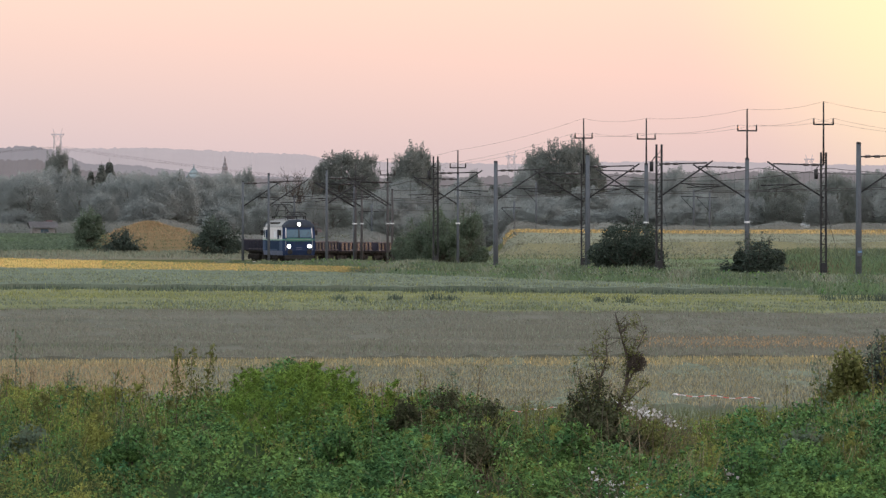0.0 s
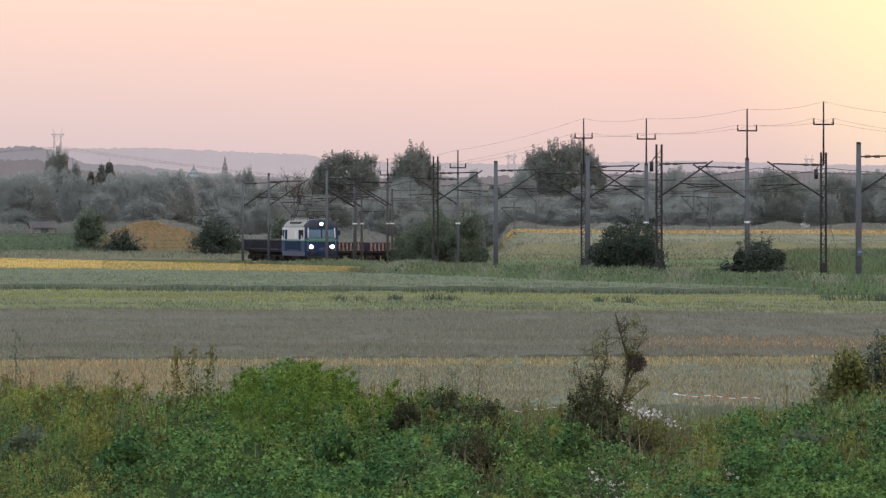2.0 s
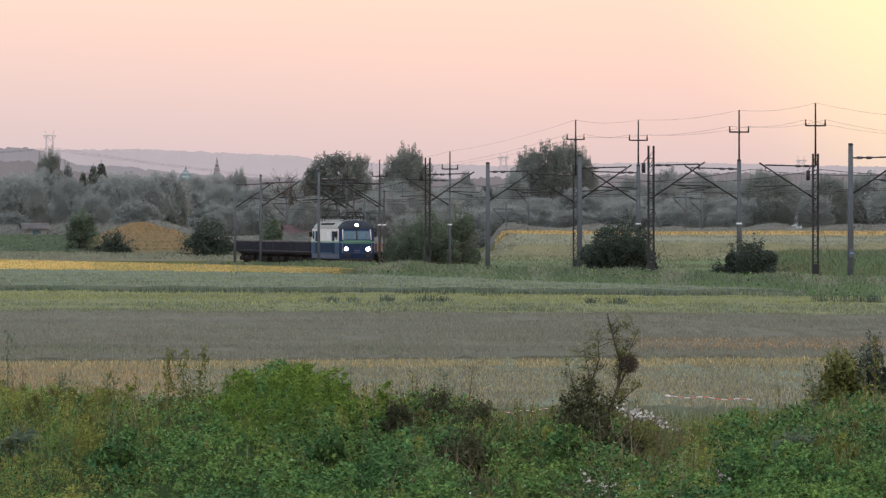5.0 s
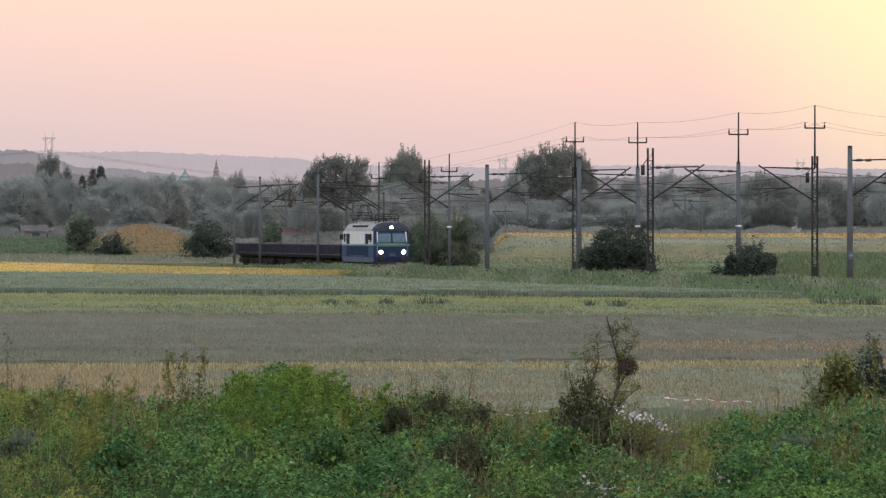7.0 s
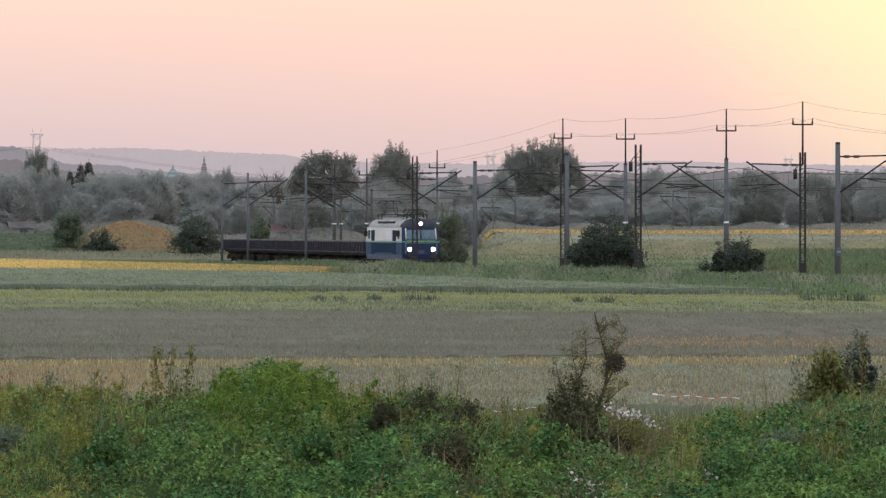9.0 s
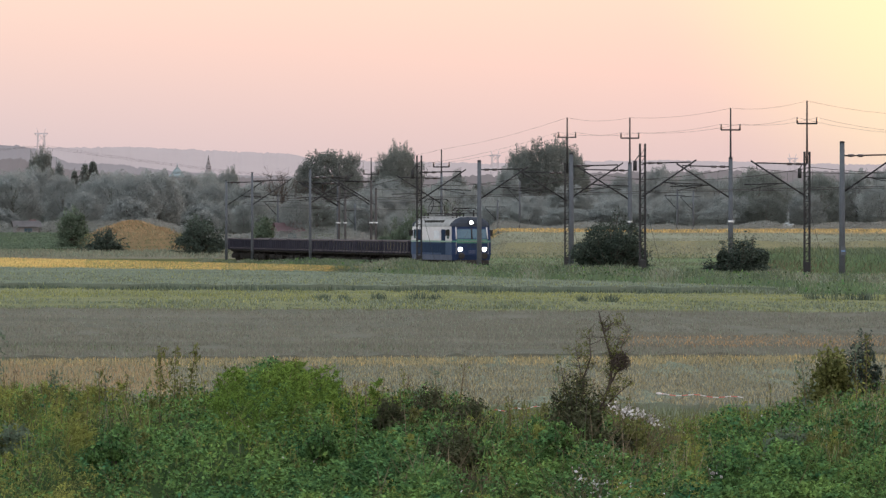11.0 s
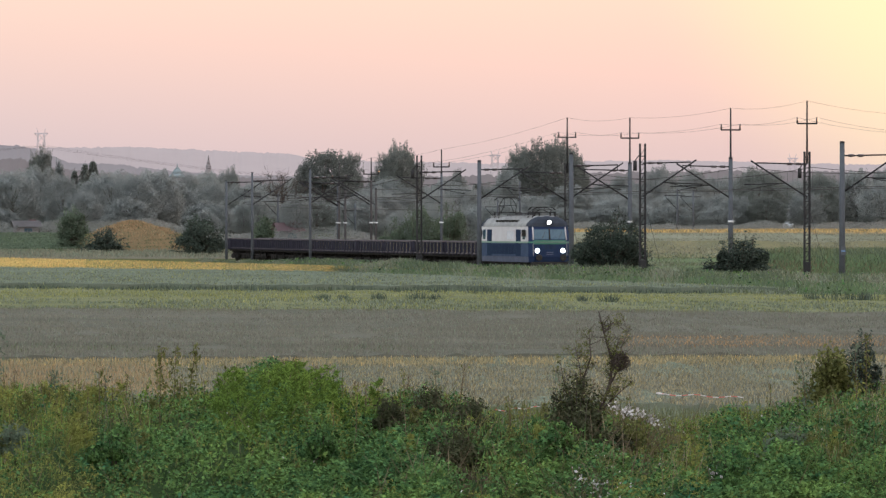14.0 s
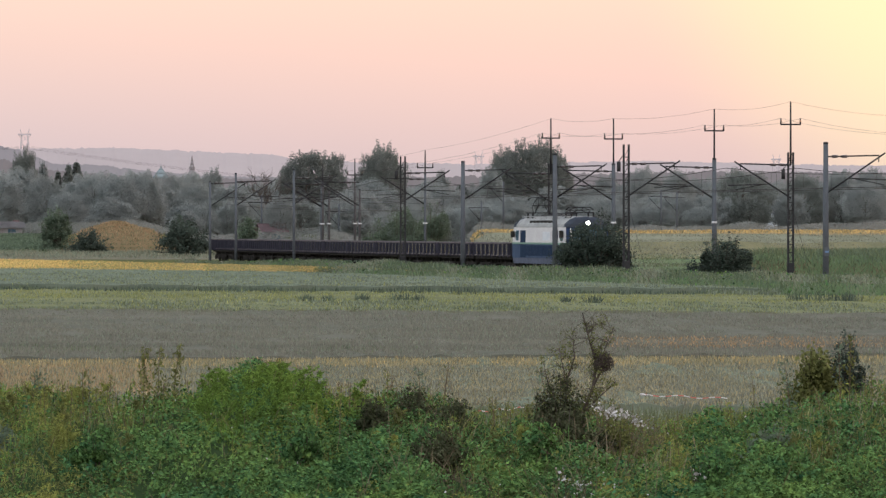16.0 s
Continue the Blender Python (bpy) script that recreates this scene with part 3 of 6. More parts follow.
def build_engine():
    eng = new("electric_locomotive")
    pick = lambda side, end: (lambda n: 1 if abs(n.x) > 0.45 else 0)
    L, W = 9.2, 1.5
    bm = bmesh.new()
    ring_loft(((0.72, L - 0.15, W - 0.06, 0.35), (1.12, L - 0.02, W - 0.02, 0.35)), bm, pick(0, 1))
    part("skirt", bm, (M_SKIRT, M_BLUE), eng, "grey-blue lower skirt")
    bm = bmesh.new()
    ring_loft(((1.12, L, W, 0.32), (2.08, L, W, 0.32)), bm, pick(0, 1))
    body = part("lower_body", bm, (M_BLUE_GREY, M_BLUE), eng, "blue painted lower body")
    bm = bmesh.new()
    ring_loft(((2.08, L + 0.015, W + 0.015, 0.32), (2.2, L + 0.01, W + 0.015, 0.32)), bm, lambda n: 0)
    part("stripe", bm, M_GREEN_STRIPE, eng, "green waist stripe")
    bm = bmesh.new()
    ring_loft(((2.2, L, W, 0.32), (3.26, L - 0.36, W - 0.05, 0.3)), bm, pick(0, 1))
    part("upper_body", bm, (M_CREAM, M_BLUE), eng, "cream upper side with blue cab front")
    bm = bmesh.new()
    ring_loft(((3.26, L - 0.32, W - 0.03, 0.3), (3.48, L - 0.42, W - 0.12, 0.35), (3.78, L - 0.66, W - 0.42, 0.45), (4.0, L - 1.1, W - 0.85, 0.5)), bm, lambda n: 1 if abs(n.x) > 0.3 else 0)
    roof = part("roof", bm, (M_ROOF, M_ROOF_DARK), eng, "pale grey roof, dark at the cab ends")
    for end in (-1, 1):
        bm = bmesh.new()
        ring_loft(((3.27, 0.62, W - 0.02, 0.25), (3.5, 0.6, W - 0.1, 0.3), (3.8, 0.42, W - 0.4, 0.35), (3.96, 0.2, W - 0.8, 0.15)), bm, lambda n: 0)
        bmesh.ops.translate(bm, verts=bm.verts, vec=(end * (L - 0.95), 0, 0.012))
        part("cab_roof", bm, M_ROOF_DARK, roof)
        # windscreens lie in the raked front
        for y0, y1 in ((-1.12, -0.06), (0.06, 1.12)):
            bm = bmesh.new()
            q = [((L + 0.012 - 0.34 * (z - 2.2) / 0.98) * end, y, z) for y, z in ((y0, 2.36), (y1, 2.36), (y1, 3.06), (y0, 3.06))]
            vs = [bm.verts.new(p) for p in q] + [bm.verts.new((p[0] - 0.05 * end, p[1], p[2])) for p in q]
            for f in ((0, 1, 2, 3), (4, 7, 6, 5), (0, 4, 5, 1), (1, 5, 6, 2), (2, 6, 7, 3), (3, 7, 4, 0)):
                bm.faces.new([vs[i] for i in f])
            bmesh.ops.recalc_face_normals(bm, faces=bm.faces)
            part("windscreen", bm, M_GLASS, eng, "dark reflecting windscreen")
        bm = bmesh.new()
        box(bm, (L + 0.006) * end - 0.02, (L + 0.006) * end + 0.02, -1.16, 1.16, 2.0, 2.3, bevel=0.01)
        part("front_band", bm, M_GREEN_STRIPE, eng, "green band under the windscreens")
        bm = bmesh.new()
        rod(bm, ((L + 0.01) * end, 0, 2.3), ((L - 0.32) * end, 0, 3.14), 0.045, 0.045, 6)
        part("centre_pillar", bm, M_DARK, eng)
        for y in (-0.6, 0.6):
            bm = bmesh.new()
            rod(bm, ((L + 0.03) * end, y, 2.34), ((L - 0.2) * end, y + 0.3, 2.9), 0.014, 0.014, 4)
            part("wiper", bm, M_DARK, eng)
        for y in (-1.2, 1.2):
            bm = bmesh.new()
            rod(bm, ((L - 0.02) * end, y, 2.32), ((L - 0.35) * end, y * 0.98, 3.2), 0.05, 0.05, 6)
            part("corner_post", bm, M_CREAM, eng, "cream corner post of the cab")
        for y in (-1.22, 1.22):
            bm = bmesh.new()
            rod(bm, ((L + 0.06) * end, y, 1.2), ((L + 0.06) * end, y, 2.1), 0.02, 0.02, 5)
            part("handrail", bm, M_ROOF, eng, "pale upright handrail")
        bm = bmesh.new()
        rod(bm, ((L + 0.07) * end, -1.1, 2.16), ((L + 0.07) * end, 1.1, 2.16), 0.02, 0.02, 5)
        part("grab_rail", bm, M_ROOF, eng, "pale grab rails")
        bm = bmesh.new()
        rod(bm, ((L - 0.62) * end, 0, 3.56), ((L - 0.30) * end, 0, 3.56), 0.3, 0.27, 14)
        part("top_lamp_housing", bm, M_ROOF_DARK, roof)
        bm = bmesh.new()
        for y in (-0.28, 0.02, 0.3):
            box(bm, (L - 0.02) * end - 0.03, (L - 0.02) * end + 0.045, y - 0.11, y + 0.11, 1.66, 1.96)
        part("grille", bm, M_PANEL, eng)
        bm = bmesh.new()
        for z in (1.42, 1.28):
            box(bm, L * end - 0.012, L * end + 0.012, -0.26, 0.26, z - 0.025, z + 0.025)
        part("number_bars", bm, M_SKIRT, eng, "pale lettering bars")
        bm = bmesh.new()
        box(bm, (L - 0.1) * end - 0.25, (L - 0.1) * end + 0.1, -1.3, 1.3, 0.35, 0.75, bevel=0.05)
        part("snow_plough", bm, M_DARK, eng)
        buffers(eng, L * end, end)
        # mirrors
        for y in (-1, 1):
            bm = bmesh.new()
            box(bm, end * 8.0 - 0.1, end * 8.0 + 0.1, y * 1.5 - 0.02, y * 1.5 + y * 0.3, 2.55, 3.0, bevel=0.02)
            part("mirror", bm, M_DARK, eng)
            bm = bmesh.new()
            box(bm, end * 7.25 - 0.42, end * 7.25 + 0.42, y * 1.49 - 0.02, y * 1.49 + 0.02, 2.34, 3.05)
            part("cab_side_window", bm, M_GLASS, eng)
            bm = bmesh.new()
            box(bm, end * 5.3 - 0.85, end * 5.3 + 0.85, y * 1.5 - 0.012, y * 1.5 + 0.012, 1.15, 3.05)
            part("side_door", bm, M_PANEL, eng, "dark blue side door")
    for y in (-1, 1):
        for i in range(9):
            bm = bmesh.new()
            xa = -4.5 + i * 1.12
            box(bm, xa - 0.5, xa + 0.5, y * 1.505 - 0.014, y * 1.505 + 0.014, 1.28, 2.0)
            part("louvre_panel", bm, M_PANEL, body)
        for i in range(7):
            bm = bmesh.new()
            xa = -3.6 + i * 1.2
            box(bm, xa - 0.42, xa + 0.42, y * 1.22 - 0.07, y * 1.22 + 0.07, 3.50, 3.74)
            part("roof_vent", bm, M_DARK, roof)
        bm = bmesh.new()
        box(bm, 1.2, 3.6, y * 1.485 - 0.012, y * 1.485 + 0.012, 2.35, 2.95)
        part("faded_spray_patch", bm, M_GRAFFITI, eng, "faded blue sprayed patch")
    for y in (-0.93, 0.93):
        lamp_disc("headlamp_glass", L + 0.03, y, 1.55, 0.15, M_LAMP, eng, M_SKIRT)
    lamp_disc("headlamp_glass", L - 0.30, 0, 3.56, 0.13, M_LAMP_TOP, roof, M_ROOF_DARK)
    wheelset_bogie(eng, 5.2, 3, 0.62, 3.6)
    wheelset_bogie(eng, -5.2, 3, 0.62, 3.6)
    bm = bmesh.new()
    box(bm, -2.6, 2.6, -1.25, 1.25, 0.4, 0.75, bevel=0.05)
    part("battery_box", bm, M_DARK, eng)
    bm = bmesh.new()
    for i in range(6):
        x = -4 + i * 1.6
        rod(bm, (x, 0.3, 3.95), (x, 0.3, 4.2), 0.06)
    rod(bm, (-4.2, 0.3, 4.22), (4.2, 0.3, 4.22), 0.04)
    box(bm, -3.6, 3.8, -0.55, -0.1, 3.97, 4.14, bevel=0.03)
    part("roof_busbar", bm, M_STEEL, roof)
    for y in (-0.95, 0.95):
        bm = bmesh.new()
        rod(bm, (-7.6, y, 4.02), (7.6, y, 4.02), 0.035)
        for i in range(9):
            rod(bm, (-7.2 + i * 1.8, y, 3.7), (-7.2 + i * 1.8, y, 4.02), 0.03)
        part("roof_rail", bm, M_ROOF, roof, "pale walkway rail")
    pantograph(eng, 6.3, False)
    pantograph(eng, -6.0, True)
    return tagged(eng, "blue and cream electric freight locomotive with headlamps on", "locomotive")


M_WAGON = material("wagon paint, dark brown", (0.034, 0.033, 0.044), (0.024, 0.023, 0.031), 1.2, 0.16, bump=0.0, obj=0.25)
M_WAGON_RIM = material("pale wagon rim", (0.115, 0.1, 0.1), (0.05, 0.045, 0.048), 2, 0.7, bump=0.01)
M_WAGON_RIB = material("wagon rib paint", (0.034, 0.033, 0.042), (0.024, 0.023, 0.03), 1.5, 0.7, bump=0.01)
M_LOAD = material("dark load", (0.02, 0.019, 0.02), (0.012, 0.012, 0.012), 2, 0.9, bump=0.6)


def build_wagon():
    wag = new("open_wagon")
    hl, hw = 6.35, 1.42
    bm = bmesh.new()
    box(bm, -hl, hl, -hw + 0.1, hw - 0.1, 0.98, 1.22, bevel=0.02)
    box(bm, -hl + 0.3, hl - 0.3, -0.18, 0.18, 0.72, 0.98)
    part("underframe", bm, M_DARK, wag)
    for y in (-1, 1):
        bm = bmesh.new()
        box(bm, -hl, hl, y * hw - 0.035, y * hw + 0.035, 1.3, 2.06)
        side = part("side_wall", bm, M_WAGON, wag)
        bm = bmesh.new()
        box(bm, -hl - 0.02, hl + 0.02, y * hw - 0.08, y * hw + 0.08, 1.2, 1.3, bevel=0.02)
        part("sill_beam", bm, M_WAGON_RIM, side, "pale lower sill")
        for i in range(9):
            bm = bmesh.new()
            x = -hl + 0.12 + i * (2 * hl - 0.24) / 8
            box(bm, x - 0.08, x + 0.08, y * (hw + 0.07) - 0.07, y * (hw + 0.07) + 0.07, 1.12, 2.08 + (0.06 if i in (0, 8) else 0), bevel=0.02)
            part("stake", bm, M_WAGON_RIB, side)
        bm = bmesh.new()
        box(bm, -hl - 0.02, hl + 0.02, y * hw - 0.08, y * hw + 0.08, 2.06, 2.17, bevel=0.02)
        part("top_rim", bm, M_WAGON_RIM, side, "pale top rim")
        bm = bmesh.new()
        for i in range(4):
            x = -2.4 + i * 1.6
            box(bm, x - 0.05, x + 0.05, y * 0.9 - 0.05, y * 0.9 + 0.05, 0.62, 1.0)
        rod(bm, (-2.6, y * 0.9, 0.66), (2.6, y * 0.9, 0.66), 0.05)
        part("brake_rigging", bm, M_DARK, wag)
    for x in (-1, 1):
        bm = bmesh.new()
        box(bm, x * hl - 0.05, x * hl + 0.05, -hw + 0.05, hw - 0.05, 1.22, 2.12)
        end = part("end_wall", bm, M_WAGON, wag)
        for y in (-0.7, 0, 0.7):
            bm = bmesh.new()
            box(bm, x * (hl + 0.08) - 0.05, x * (hl + 0.08) + 0.05, y - 0.06, y + 0.06, 1.05, 2.1)
            part("end_stake", bm, M_WAGON_RIB, end)
        buffers(wag, x * hl, x)
        wheelset_bogie(wag, x * 4.3, 2, 0.46, 1.8)
    bm = bmesh.new()
    for i in range(13):
        for j in range(3):
            x, y = -5.6 + i * 0.93, -0.9 + j * 0.9
            box(bm, x - 0.5, x + 0.5, y - 0.48, y + 0.48, 1.23, 1.75 + random.uniform(-0.1, 0.12))
    part("load", bm, M_LOAD, wag, "dark heaped load")
    return tagged(wag, "dark brown low-sided open freight wagon with ribbed sides", "wagon", group="wagons of the freight train")


ENGINE = build_engine()
WAGONS = [build_wagon()]
for i_ in range(15):
    WAGONS.append(copy_thing(WAGONS[0], Matrix()))


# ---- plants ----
# The belt's evening haze is painted into this pale grey leaf colour.
M_LEAF_HAZED = material("haze-paled leaves", (0.205, 0.222, 0.212), (0.18, 0.196, 0.188), 0.15, 0.9, bump=0, island=0.03, obj=0.12, translucent=0.4)
# Darker leaf copy: tall crowns' backlit look against the sky, put into colour.
M_LEAF_BACKLIT = material("backlit-dark leaves", (0.14, 0.152, 0.138), (0.115, 0.126, 0.114), 0.15, 0.9, bump=0, island=0.05, obj=0.1, translucent=0.4)
# Low haze at the belt's foot is put into this pale colour.
M_LEAF_HEDGE = material("haze-paled hedge leaves", (0.165, 0.172, 0.16), (0.138, 0.146, 0.136), 0.06, 0.9, bump=0, island=0.1, translucent=0.7)
M_LEAF_MID = material("bush leaves", (0.098, 0.125, 0.085), (0.068, 0.092, 0.064), 0.4, 0.85, bump=0, island=0.3, translucent=0.35)
M_LEAF_DARK = material("dark bush leaves", (0.056, 0.07, 0.056), (0.036, 0.048, 0.038), 0.4, 0.85, bump=0, island=0.35, translucent=0.2)
M_LEAF_THORN = material("dark thorn leaves", (0.052, 0.058, 0.03), (0.03, 0.034, 0.02), 0.8, 0.85, bump=0, island=0.4, translucent=0.1)
M_LEAF_FRESH = material("fresh green leaves", (0.112, 0.168, 0.034), (0.066, 0.115, 0.026), 0.8, 0.7, bump=0, island=0.6, translucent=0.35)
M_LEAF_BRAMBLE = material("bramble leaves", (0.094, 0.15, 0.04), (0.021, 0.066, 0.033), 0.45, 0.7, bump=0, island=0.7, translucent=0.3)
M_LEAF_OLIVE = material("olive weed leaves", (0.114, 0.120, 0.039), (0.071, 0.077, 0.030), 0.8, 0.75, bump=0, island=0.4, translucent=0.3)
M_LEAF_YELLOW = material("yellow-green flower tops", (0.168, 0.172, 0.045), (0.115, 0.135, 0.04), 0.8, 0.75, bump=0, island=0.35, translucent=0.3)
M_DRY = material("dry stalks", (0.122, 0.098, 0.061), (0.082, 0.061, 0.041), 2, 0.85, bump=0, island=0.35)
M_BARK = material("bark", (0.075, 0.06, 0.05), (0.045, 0.038, 0.032), 3, 0.9, bump=0.4)
M_FLUFF = material("white seed fluff", (0.349, 0.338, 0.320), (0.254, 0.242, 0.225), 3, 0.9, bump=0, island=0.3)
M_GRASS = material("embankment grass", (0.108, 0.13, 0.07), (0.07, 0.088, 0.05), 0.3, 0.85, bump=0, island=0.4, translucent=0.2)
M_GOLD_EAR = material("golden ears", (0.454, 0.308, 0.117), (0.330, 0.227, 0.095), 0.3, 0.8, bump=0, island=0.35)
M_WHEAT_EAR = material("wheat ears", (0.235, 0.195, 0.105), (0.165, 0.15, 0.09), 0.12, 0.8, bump=0, island=0.45)
M_WHEAT_STALK = material("wheat stalks", (0.161, 0.161, 0.125), (0.117, 0.121, 0.095), 0.15, 0.85, bump=0, island=0.4)
M_SEED_GRASS = material("grey seed grass", (0.155, 0.148, 0.118), (0.098, 0.1, 0.08), 0.12, 0.9, bump=0, island=0.15, stretch=(0.35, 1, 1))
M_LIGHT_TUFT = material("light green tufts", (0.200, 0.205, 0.081), (0.137, 0.150, 0.063), 0.1, 0.85, bump=0, island=0.35)
M_GREY_TUFT = material("grey-green tufts", (0.148, 0.168, 0.122), (0.1, 0.12, 0.09), 0.1, 0.85, bump=0, island=0.35)
M_ORANGE_TUFT = material("orange dry tufts", (0.27, 0.18, 0.1), (0.2, 0.145, 0.086), 0.2, 0.85, bump=0, island=0.35)
RNG = np.random.default_rng(7)


def quad_cloud(name, quads, mat, parent=None, slots=None):
    """Many four-cornered pieces, an (n, 4, 3) array, as one mesh."""
    n = len(quads)
    me = bpy.data.meshes.new(name)
    me.vertices.add(n * 4)
    me.vertices.foreach_set("co", quads.reshape(-1).astype(np.float32))
    me.loops.add(n * 4)
    me.loops.foreach_set("vertex_index", np.arange(n * 4, dtype=np.int32))
    me.polygons.add(n)
    me.polygons.foreach_set("loop_start", np.arange(n, dtype=np.int32) * 4)
    me.polygons.foreach_set("loop_total", np.full(n, 4, dtype=np.int32))
    for m_ in mat if isinstance(mat, (list, tuple)) else (mat,):
        me.materials.append(m_)
    if slots is not None:
        me.polygons.foreach_set("material_index", slots.astype(np.int32))
    me.update(calc_edges=True)
    me.validate()
    ob = new(name, me)
    if parent is not None:
        ob.parent = parent
    return ob


def leaf_quads(centres, size, slim=0.55, fold=0.25, droop=0.3, rng=RNG, hang=False, flat=False):
    """Leaf-shaped folded pieces at the centres, in random directions."""
    n = len(centres)
    size = np.asarray(size) * np.ones(n)
    a = rng.uniform(0, math.tau, n)
    tilt = rng.normal(-1.05, 0.35, n) if hang else rng.normal(-droop, 0.35 if flat else 0.6, n)
    along = np.stack([np.cos(a) * np.cos(tilt), np.sin(a) * np.cos(tilt), np.sin(tilt)], 1)
    across = np.stack([-np.sin(a), np.cos(a), rng.normal(0, 0.2, n)], 1) if hang else np.cross(along, rng.normal(0, 1, (n, 3)))
    if flat:
        across = np.stack([-np.sin(a), np.cos(a), rng.normal(0, 0.35, n)], 1)
    across /= np.linalg.norm(across, axis=1, keepdims=True) + 1e-9
    up = np.cross(across, along)
    s = size[:, None]
    base, tip = centres - along * s / 2, centres + along * s / 2
    left = centres + across * s * slim / 2 + up * s * fold / 2
    right = centres - across * s * slim / 2 + up * s * fold / 2
    return np.stack([base, right, tip, left], 1)


def blade_quads(feet, height, width, lean=0.2, rng=RNG, head=0.25):
    """Upright blades, widest near the top, leaning at random."""
    n = len(feet)
    h = (np.asarray(height) * np.ones(n))[:, None]
    w = (np.asarray(width) * np.ones(n))[:, None]
    a = rng.uniform(0, math.tau, n)
    side = np.stack([np.cos(a), np.sin(a) * 0.4, np.zeros(n)], 1)
    off = np.concatenate([rng.normal(0, lean, (n, 2)), np.ones((n, 1))], 1) * h
    tip = feet + off
    belly = feet + off * (1 - head)
    return np.stack([feet, belly + side * w / 2, tip, belly - side * w / 2], 1)


def lobes_cloud(lobes, per, rng):
    """Points in the outer shells of ellipsoids (centre, radii), with a ragged outline."""
    pts = []
    for c, r in lobes:
        v = rng.normal(0, 1, (per, 3))
        v /= np.linalg.norm(v, axis=1, keepdims=True)
        rad = rng.uniform(0.5, 1.0, per) ** 0.5 * rng.choice([1.0, 1.0, 1.12, 0.9], per)
        pts.append(np.asarray(c) + v * np.asarray(r) * rad[:, None])
    return np.concatenate(pts)


def broadleaf(name, seed, h, w, leaf, count=12000, bare=0.1, gaps=0.0, taper=0.0, label="", mat=None):
    """A tree: tapered trunk with limbs, and a lumpy crown of leaves round the limbs' ends; gaps opens holes in the crown."""
    rng = np.random.default_rng(seed)
    tree = new(name)
    bm = bmesh.new()
    rod(bm, (0, 0, -0.5), (0, 0, h * 0.6), 0.021 * h, 0.01 * h, 8)
    for i in range(18):
        k = (i + 0.5) / 18
        z, a = h * (bare + (0.9 - bare) * k), i * 2.4
        r = w * 0.42 * math.sqrt(max(0.05, 1 - (2 * k - 0.85) ** 2)) * (1 - taper * k)
        rod(bm, (0, 0, min(max(h * 0.12, z * 0.55), h * 0.58)), (math.cos(a) * r, math.sin(a) * r, z), 0.006 * h, 0.002 * h, 5, caps=False)
    part("trunk", bm, M_BARK, tree)
    v = rng.normal(0, 1, (count * 2, 3))
    v /= np.linalg.norm(v, axis=1, keepdims=True)
    lump = np.array([noise.noise(Vector(q) * 2.3 + Vector((seed, 0, 0))) for q in v])
    fine = np.array([noise.noise(Vector(q) * 6.5 + Vector((0, seed, 0))) for q in v])
    open_ = np.array([noise.noise(Vector(q) * 4.2 + Vector((0, 0, seed))) for q in v])
    keep = open_ + rng.normal(0, 0.08, count * 2) > gaps - 0.6
    v, lump, fine = v[keep][:count], lump[keep][:count], fine[keep][:count]
    f = (0.9 + 0.38 * lump + 0.3 * fine) * (1 - 0.22 * rng.uniform(0, 1, len(v)) ** 1.4)
    k = (v[:, 2] + 1) / 2
    half = h * (1 - bare) / 2
    c = np.stack([v[:, 0] * w / 2 * f * (1 - taper * k), v[:, 1] * w / 2 * f * (1 - taper * k), h * (1 + bare) / 2 * 0.97 + v[:, 2] * half * f], 1)
    c[:, 2] = np.clip(c[:, 2], 0.1, h * 1.02)
    quad_cloud("crown", leaf_quads(c, rng.uniform(0.6, 1.3, len(c)) * leaf, 0.8, rng=rng, hang=True), mat or M_LEAF_HAZED, tree)
    tree["label"], tree["category"] = label, "tree"
    return tree


def spruce(name, seed, h, w):
    rng = np.random.default_rng(seed)
    tree = new(name)
    bm = bmesh.new()
    rod(bm, (0, 0, -0.5), (0, 0, h), 0.2, 0.02, 7)
    pts = []
    for i in range(26):
        k = i / 26
        z, r = h * (0.08 + 0.9 * k), w / 2 * (1 - k) ** 0.8 * rng.uniform(0.75, 1.1) + 0.1
        for j in range(9):
            a = rng.uniform(0, math.tau)
            rod(bm, (0, 0, z), (math.cos(a) * r, math.sin(a) * r, z - r * 0.3), 0.03, 0.01, 3, caps=False)
            u = rng.uniform(0.15, 1, 14)
            pts.append(np.stack([np.cos(a) * r * u + rng.normal(0, .1, 14), np.sin(a) * r * u + rng.normal(0, .1, 14), z - r * 0.3 * u - rng.uniform(0, 0.3, 14)], 1))
    part("trunk", bm, M_BARK, tree)
    quad_cloud("crown", leaf_quads(np.concatenate(pts), 0.5, 0.5, droop=0.6, rng=rng), M_LEAF_BACKLIT, tree)
    tree["label"], tree["category"] = "dark pointed spruce in the tree belt", "tree"
    return tree


